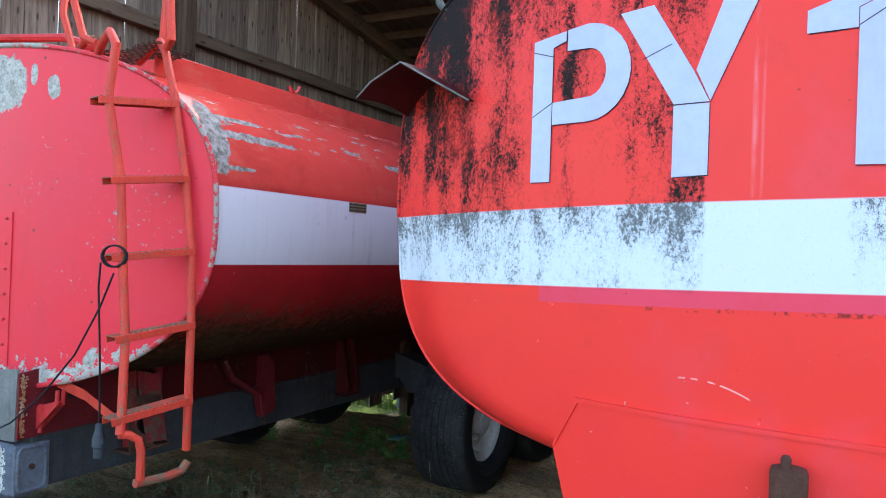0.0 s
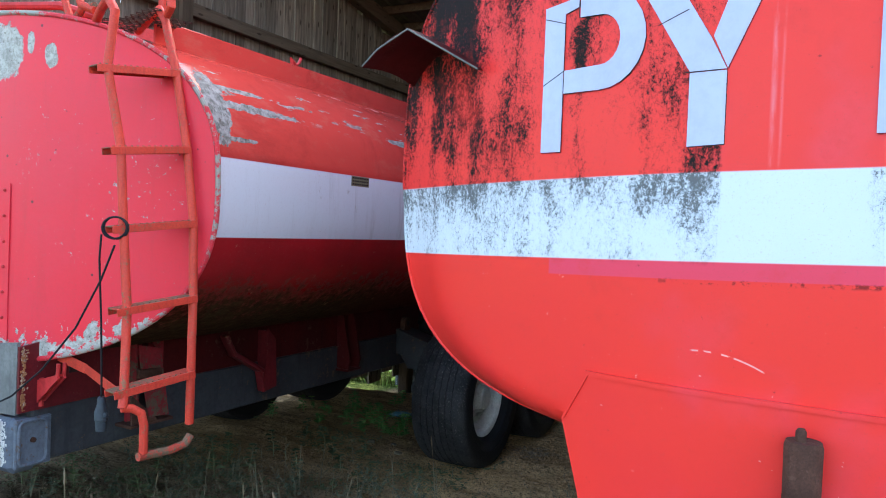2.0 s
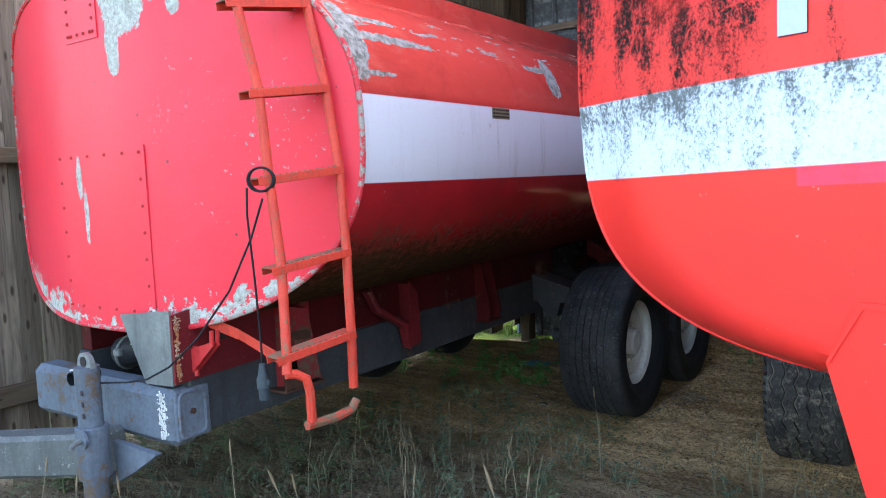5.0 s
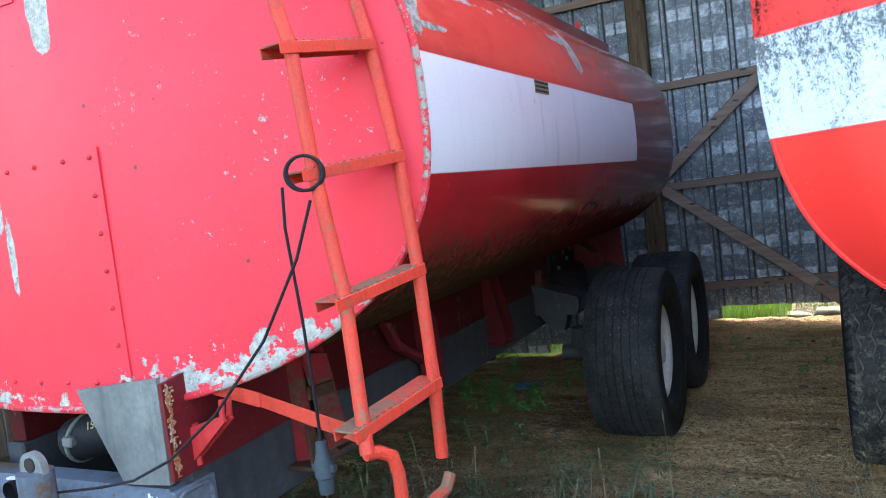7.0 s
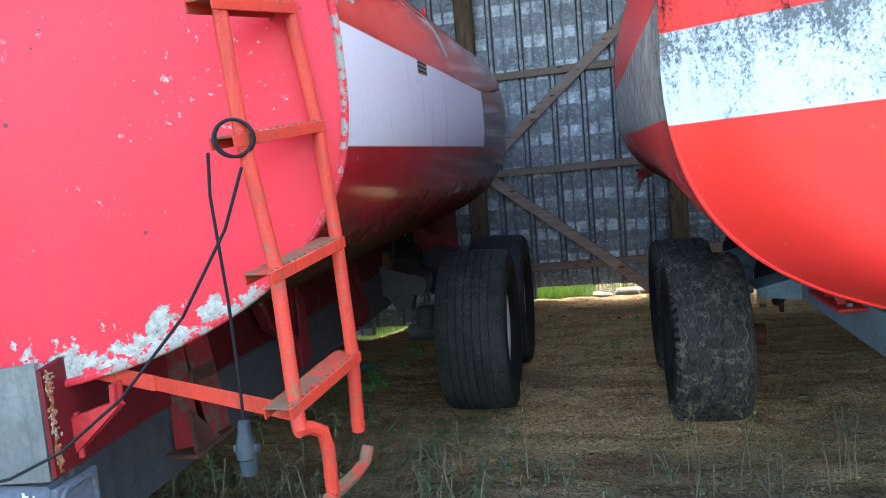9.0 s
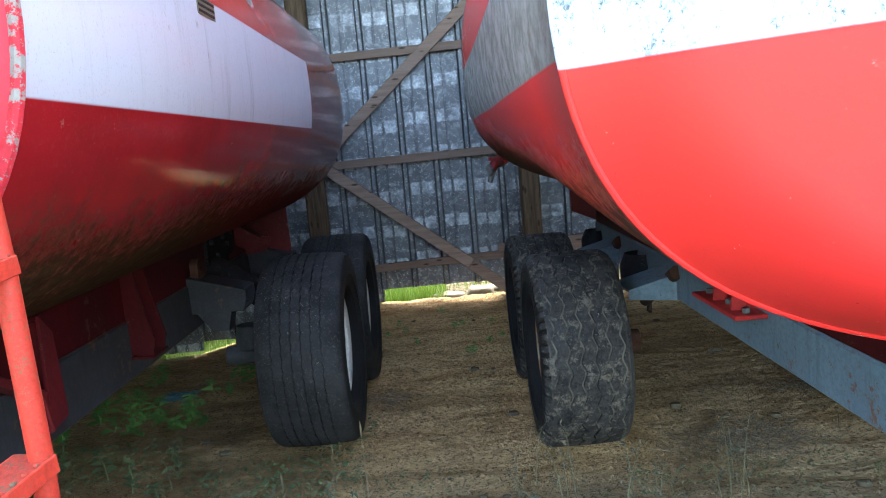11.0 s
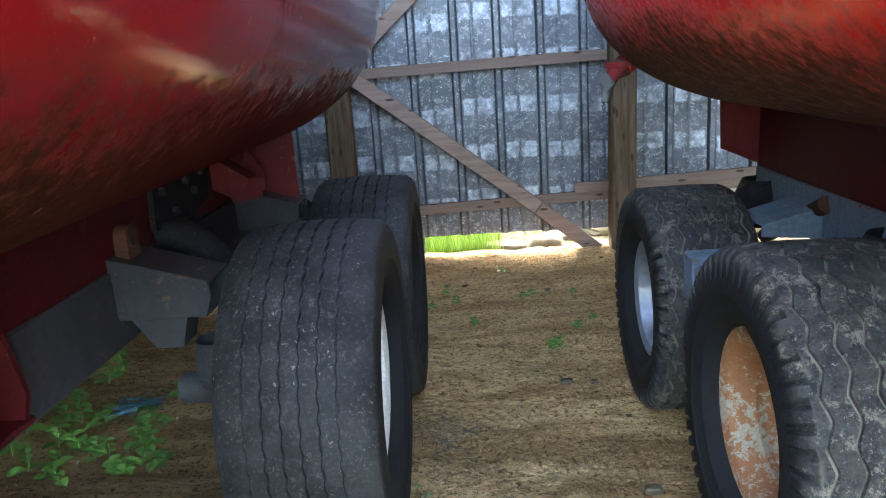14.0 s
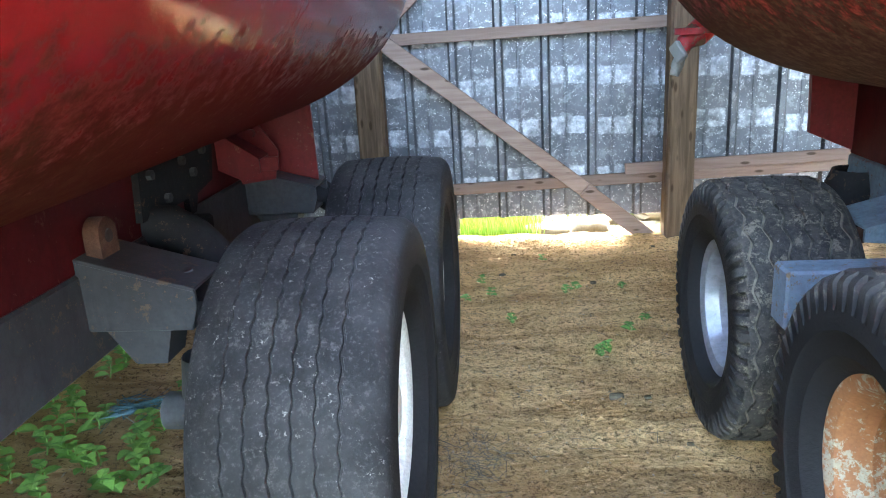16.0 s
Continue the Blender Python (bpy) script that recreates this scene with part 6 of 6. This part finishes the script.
rnd = random.Random(7)
for _ in range(95):
    mugwort(rnd.uniform(-4.3, -1.75) if rnd.random() < 0.85 else rnd.uniform(-1.75, -0.6), 2.35 + 2.0 * rnd.random() ** 1.3, rnd.uniform(0.10, 0.26), rnd)
for x, y, h in ((-3.77, 6.93, 0.17), (-3.74, 6.41, 0.14), (-3.75, 5.96, 0.12), (-3.50, 6.04, 0.13), (-3.32, 6.21, 0.16), (-3.73, 6.17, 0.15), (-4.09, 6.47, 0.13), (-3.6, 6.35, 0.10),
                (-3.28, 6.05, 0.12), (-3.4, 6.4, 0.09), (-3.9, 6.1, 0.12), (-3.55, 5.85, 0.10), (-3.35, 5.9, 0.08), (-3.95, 6.3, 0.14), (-3.62, 6.15, 0.11), (-3.18, 6.0, 0.07),
                (-4.2, 6.15, 0.14), (-4.0, 5.8, 0.10), (-3.85, 6.6, 0.1), (-3.3, 6.6, 0.12), (-3.1, 6.85, 0.14), (-3.2, 7.0, 0.10), (-4.3, 6.8, 0.16), (-4.5, 6.2, 0.2), (-4.4, 5.6, 0.2)):
    nettle(x, y, h * 0.8, rnd, 0.052)
    nettle(x + rnd.uniform(-0.12, 0.12), y + rnd.uniform(-0.12, 0.12), h * 0.6, rnd, 0.042)
for x, y, h in ((-3.59, 4.06, 0.30), (-3.5, 4.3, 0.2), (-3.2, 4.92, 0.16), (-3.4, 5.1, 0.18), (-3.05, 5.15, 0.14), (-3.6, 4.7, 0.2), (-3.8, 4.4, 0.22), (-3.3, 4.6, 0.15), (-3.0, 4.75, 0.12), (-3.7, 5.2, 0.18), (-4.4, 2.9, 0.25), (-4.2, 3.4, 0.25), (-4.6, 3.3, 0.3), (-4.75, 2.6, 0.3), (-4.9, 2.9, 0.35), (-4.95, 2.4, 0.3), (-4.55, 2.5, 0.22), (-3.8, 3.6, 0.2), (-4.0, 3.9, 0.2), (-4.95, 3.5, 0.35)):
    nettle(x, y, h, rnd, 0.045, 0.2, WEED)
for x, y in ((-1.40, 7.00), (-1.36, 7.06), (-2.01, 8.19), (-1.95, 7.95), (-1.49, 7.96), (-1.42, 8.0), (-1.15, 7.98), (-1.82, 7.52), (-1.2, 7.3), (-2.1, 7.9), (-1.6, 8.6), (-1.1, 7.45)):
    nettle(x, y, rnd.uniform(0.03, 0.06), rnd, 0.032)
for x, y, h, k in ((-2.29, 4.12, 0.32, 0), (-1.91, 4.23, 0.50, 1), (-1.18, 4.64, 0.30, 0), (-1.92, 4.28, 0.34, 0), (-2.28, 4.34, 0.24, 1), (-1.05, 4.28, 0.42, 0), (-0.82, 4.22, 0.40, 0), (-0.4, 4.28, 0.42, 0),
                   (-2.18, 5.0, 0.14, 0), (-3.0, 4.92, 0.25, 0), (-3.19, 4.34, 0.34, 0), (-2.71, 3.88, 0.3, 0), (-2.9, 3.7, 0.34, 0), (-2.6, 4.1, 0.28, 0), (-3.1, 3.95, 0.36, 0), (-2.45, 3.7, 0.26, 0),
                   (-1.10, 4.32, 0.36, 0), (-0.88, 4.15, 0.38, 0), (-0.3, 4.4, 0.35, 0), (-0.5, 4.1, 0.3, 0), (-2.95, 4.2, 0.3, 1), (-3.35, 3.6, 0.32, 0), (-3.0, 3.3, 0.36, 0), (-2.7, 3.4, 0.30, 1), (-2.2, 3.75, 0.22, 1)):
    stalk(x, y, h, rnd, k)
rd = random.Random(21)
for _ in range(26):
    stalk(rd.uniform(-3.6, -1.9), rd.uniform(3.2, 4.4), rd.uniform(0.12, 0.32), rnd, rd.random() < 0.25)
for _ in range(12):
    stalk(rd.uniform(-1.3, -0.2), rd.uniform(3.9, 4.5), rd.uniform(0.10, 0.34), rnd, False)
for x, y, h in ((-1.95, 2.05, 0.78), (-2.35, 2.35, 0.62), (-2.60, 2.2, 0.70), (-3.05, 1.75, 0.62), (-3.25, 1.7, 0.70), (-2.80, 1.85, 0.66), (-1.55, 2.6, 0.62), (-2.05, 2.6, 0.55), (-1.05, 1.95, 0.98)):
    stalk(x, y, h, rnd, True)

# grass, straw litter, stones
def blades(pts, mat, name, label, h0, h1, w, spread=0.3):
    g = Geo()
    r = random.Random(len(pts))
    for x, y in pts:
        z, a, h = gz(x, y), r.uniform(0, 6.28), r.uniform(h0, h1)
        dx, dy = math.cos(a) * w, math.sin(a) * w
        lx, ly = r.uniform(-spread, spread) * h, r.uniform(-spread, spread) * h
        g.add([(x - dx, y - dy, z - 0.01), (x + dx, y + dy, z - 0.01), (x + lx * 0.4 + dx * 0.7, y + ly * 0.4 + dy * 0.7, z + h * 0.6), (x + lx * 0.4 - dx * 0.7, y + ly * 0.4 - dy * 0.7, z + h * 0.6), (x + lx, y + ly, z + h)], [(0, 1, 2, 3), (3, 2, 4)])
    solid(name, g, mat, (pts[0][0], pts[0][1], 0), label, "grass", kind="stuff", smooth=0)


r = random.Random(3)
blades([(r.uniform(-2.9, -1.55), r.uniform(9.42, 10.6)) for _ in range(3800)] + [(r.uniform(-1.75, 3.5), r.uniform(10.2, 12.5)) for _ in range(2500)] + [(r.uniform(-8, -2.9), r.uniform(9.6, 13)) for _ in range(3000)], GRASS, "grass", "bright green grass behind the sheet wall", 0.08, 0.26, 0.005)
def clutter(n, name, label, mat, box, s0, s1, seed):
    """Tiny weed leaves and dead leaves lying on the soil."""
    q = random.Random(seed)
    g = Geo()
    for _ in range(n):
        x, y = q.uniform(box[0], box[1]), q.uniform(box[2], box[3])
        if noise.noise((x * 1.3, y * 1.3, seed)) < -0.05:
            continue
        for k in range(q.choice((1, 2, 3, 5))):
            a = q.uniform(0, 6.28)
            l = q.uniform(s0, s1)
            px, py = x + q.gauss(0, 0.02), y + q.gauss(0, 0.02)
            leaf(g, (px, py, gz(px, py) + q.uniform(0.002, 0.03)), (math.cos(a), math.sin(a), q.uniform(-0.1, 0.7)), (0, 0, 1), l, l * 0.6)
    solid(name, g, mat, (box[0], box[2], 0), label, "plants", kind="stuff", smooth=0)


clutter(3600, "ground_weeds", "low dull green weeds on the soil", WEED, (-4.9, -2.0, 2.3, 5.6), 0.012, 0.035, 3)
clutter(800, "ground_weeds", "low dull green weeds on the soil", WEED, (-2.2, 0.4, 3.4, 5.0), 0.010, 0.022, 5)
clutter(700, "leaf_litter", "dead leaf crumbs on the soil", STRAW, (-4.6, 0.6, 2.6, 8.4), 0.008, 0.022, 8)
clutter(1500, "leaf_litter", "pale dead leaf flakes among the weeds", STRAW, (-4.4, -0.2, 2.2, 4.6), 0.008, 0.024, 12)
blades([(r.gauss(-2.75, 0.55), r.gauss(3.6, 0.6)) for _ in range(700)] + [(r.gauss(-3.9, 0.6), r.gauss(2.9, 0.5)) for _ in range(700)], STEM, "sparse_grass", "sparse dry green grass in front of the trailers", 0.03, 0.13, 0.002, 0.9)


def litter(pts, name, label, ln):
    g = Geo()
    q = random.Random(len(pts) + 1)
    for x, y in pts:
        a, l = q.uniform(0, 6.28), q.uniform(0.4, 1) * ln
        p0, p1 = (x, y), (x + math.cos(a) * l, y + math.sin(a) * l)
        w = q.uniform(0.0006, 0.0015)
        g.bar((*p0, gz(*p0) + q.uniform(0.002, 0.014)), (*p1, gz(*p1) + q.uniform(0.002, 0.02)), w * 2, w, 0.0003)
    solid(name, g, OLDSTRAW, (pts[0][0], pts[0][1], 0), label, "straw", kind="stuff", smooth=0)


litter([(r.gauss(-0.05, 0.22), r.gauss(4.95, 0.12)) for _ in range(420)] + [(r.gauss(0.55, 0.3), r.gauss(5.6, 0.10)) for _ in range(320)], "straw_litter", "dry straw lying on the soil", 0.16)
litter([(r.gauss(-1.98, 0.09), r.gauss(6.1, 0.12)) for _ in range(240)], "straw_litter", "tuft of grey dead grass on the soil", 0.08)
litter([(r.uniform(-3.4, 0.6), r.uniform(3.2, 8.6)) for _ in range(520)] + [(r.uniform(-3.6, -0.4), r.uniform(2.6, 4.6)) for _ in range(420)], "straw_litter", "scattered dry stalks on the soil", 0.09)


def stone(x, y, sx, sy, sz, seed, name="stone", label="buff sandstone block in the grass"):
    g = Geo()
    bm = bmesh.new()
    bmesh.ops.create_icosphere(bm, subdivisions=3, radius=1)
    for v in bm.verts:
        p = v.co.normalized()
        k = max(abs(p.x), abs(p.y), abs(p.z)) ** -0.55
        d = 1 + 0.16 * noise.noise(p * 1.7 + Vector((seed, 0, 0))) + 0.05 * noise.noise(p * 6 + Vector((0, seed, 0)))
        v.co = Vector((p.x * sx, p.y * sy, p.z * sz)) * k * d
    z = gz(x, y) + sz * 0.45
    g.v = [(v.co.x + x, v.co.y + y, v.co.z + z) for v in bm.verts]
    g.f = [tuple(q.index for q in f.verts) for f in bm.faces]
    bm.free()
    solid(name, g, ROCK, (x, y, gz(x, y)), label, "stone", "stones behind the shed", smooth=50)


stone(-1.52, 9.66, 0.21, 0.14, 0.080, 1.3)
stone(-1.16, 9.62, 0.15, 0.13, 0.088, 4.1)
stone(-0.35, 10.3, 0.35, 0.25, 0.08, 8.8)
stone(0.95, 10.0, 0.40, 0.3, 0.10, 2.2)
stone(-0.80, 9.60, 0.12, 0.10, 0.035, 6.2)
stone(-0.95, 10.1, 0.16, 0.13, 0.04, 9.2)
for i in range(40):
    x, y = r.uniform(-3.2, 0.3), r.uniform(3.4, 9.0)
    s = r.uniform(0.008, 0.022)
    stone(x, y, s * 1.5, s, s * 0.7, i * 1.7, "pebble", "small pebble on the soil")


def clods(n, box, s0, s1, seed):
    """Crumbs of dry soil, too many to count."""
    q = random.Random(seed)
    g = Geo()
    for _ in range(n):
        x, y = q.uniform(box[0], box[1]), q.uniform(box[2], box[3])
        s = s0 + (s1 - s0) * q.random() ** 3
        z = gz(x, y)
        a = q.uniform(0, 1.5)
        v = [(math.cos(a) * s, math.sin(a) * s, 0), (-math.sin(a) * s * q.uniform(0.6, 1), math.cos(a) * s, 0), (-math.cos(a) * s, -math.sin(a) * s * q.uniform(0.5, 1), 0), (math.sin(a) * s, -math.cos(a) * s * q.uniform(0.6, 1), 0),
             (q.gauss(0, 0.2) * s, q.gauss(0, 0.2) * s, s * q.uniform(0.4, 0.8)), (0, 0, -s * 0.6)]
        g.add([(x + p[0], y + p[1], z + p[2]) for p in v], [(0, 1, 4), (1, 2, 4), (2, 3, 4), (3, 0, 4), (1, 0, 5), (2, 1, 5), (3, 2, 5), (0, 3, 5)])
    solid("soil_crumbs", g, SOIL, (0, 0, 0), "loose crumbs of brown soil", "soil", kind="stuff", smooth=0)


clods(15000, (-2.3, -0.6, 4.6, 9.2), 0.003, 0.020, 5)
clods(11000, (-4.4, 0.8, 3.0, 6.6), 0.003, 0.019, 6)
g = Geo()
leaf(g, (0.29, 6.47, gz(0.29, 6.47) + 0.02), (1, 0.3, 0.05), (0, 0, 1), 0.16, 0.09)
solid("fallen_leaf", g, STRAW, (0.29, 6.47, gz(0.29, 6.47)), "dry curled leaf on the soil", "leaf", smooth=0)
g = Geo()
q = [Vector((-3.50 + r.gauss(0, 0.07), 6.48 + r.gauss(0, 0.07), r.uniform(0.0, 0.05))) for _ in range(90)]
g.tube([(v.x, v.y, gz(v.x, v.y) + 0.012 + v.z) for v in q], 0.0025, 4)
solid("baling_twine", g, TWINE, (-3.50, 6.48, gz(-3.5, 6.48)), "tangle of faded blue baling twine", "twine")


def bush(x, y, h, w, seed):
    """A leafy shrub outside."""
    q = random.Random(seed)
    z = gz(x, y)
    ob = thing("bush", (x, y, z - 0.05), "sunlit leafy green bush outside the shed", "bush", "bushes outside the shed")
    s, g = Geo(), Geo()
    for i in range(16):
        a = q.uniform(0, 6.28)
        e = Vector((x + math.cos(a) * w * q.uniform(0.3, 1), y + math.sin(a) * w * q.uniform(0.3, 1), z + h * q.uniform(0.5, 1)))
        mid = Vector((x, y, z)).lerp(e, 0.5) + Vector((0, 0, h * 0.12))
        s.tube([(x, y, z - 0.05), mid, e], [0.012, 0.008, 0.003], 5)
        for k in range(75):
            f = q.uniform(0.25, 1.05)
            c = Vector((x, y, z)).lerp(e, f) + Vector((q.gauss(0, 0.10), q.gauss(0, 0.10), h * 0.12 * math.sin(math.pi * f) + q.gauss(0, 0.08)))
            if c.z > z:
                leaf(g, c, (q.uniform(-1, 1), q.uniform(-1, 1), q.uniform(-0.6, 0.6)), (0, 0, 1), q.uniform(0.06, 0.12), q.uniform(0.04, 0.07))
    part("branches", s, STEM, ob)
    part("leaves", g, BUSH, ob, "", 0)


for i, (x, y, h, w) in enumerate(((-4.6, 10.7, 0.9, 0.8), (-5.7, 10.6, 1.1, 0.9), (-6.8, 10.9, 1.2, 0.9), (-3.7, 11.2, 0.7, 0.7), (-6.0, 12.2, 1.4, 1.2), (-7.4, 9.2, 1.3, 1.0), (-7.0, 7.2, 1.3, 1.0), (-6.2, 10.0, 0.7, 0.6), (-5.2, 9.9, 0.5, 0.5))):
    bush(x, y, h, w, i + 20)

# boards of the left wall, one by one
MESH = {}
y, i = 1.7, 0
rb = random.Random(11)
while y < 9.25:
    w = rb.choice((0.13, 0.15, 0.17))
    if w not in MESH:
        MESH[w] = mesh_of("board", Geo().box((0, 0, 0), (0.024, w - 0.003, 4.62), None, 0.003), BOARD)
    ob = new("board", MESH[w])
    ob.parent = wall_left
    ob.matrix_basis = Matrix.Translation(Vector((WX - 0.014 - rb.uniform(0, 0.010), y + w / 2, 0.20 + rb.uniform(-0.06, 0.06) + 2.31 - 0.34 * sstep(6.6, 8.4, y))) - wall_left.location) @ Matrix.Rotation(radians(rb.uniform(-0.35, 0.35)), 4, 'X')
    y += w
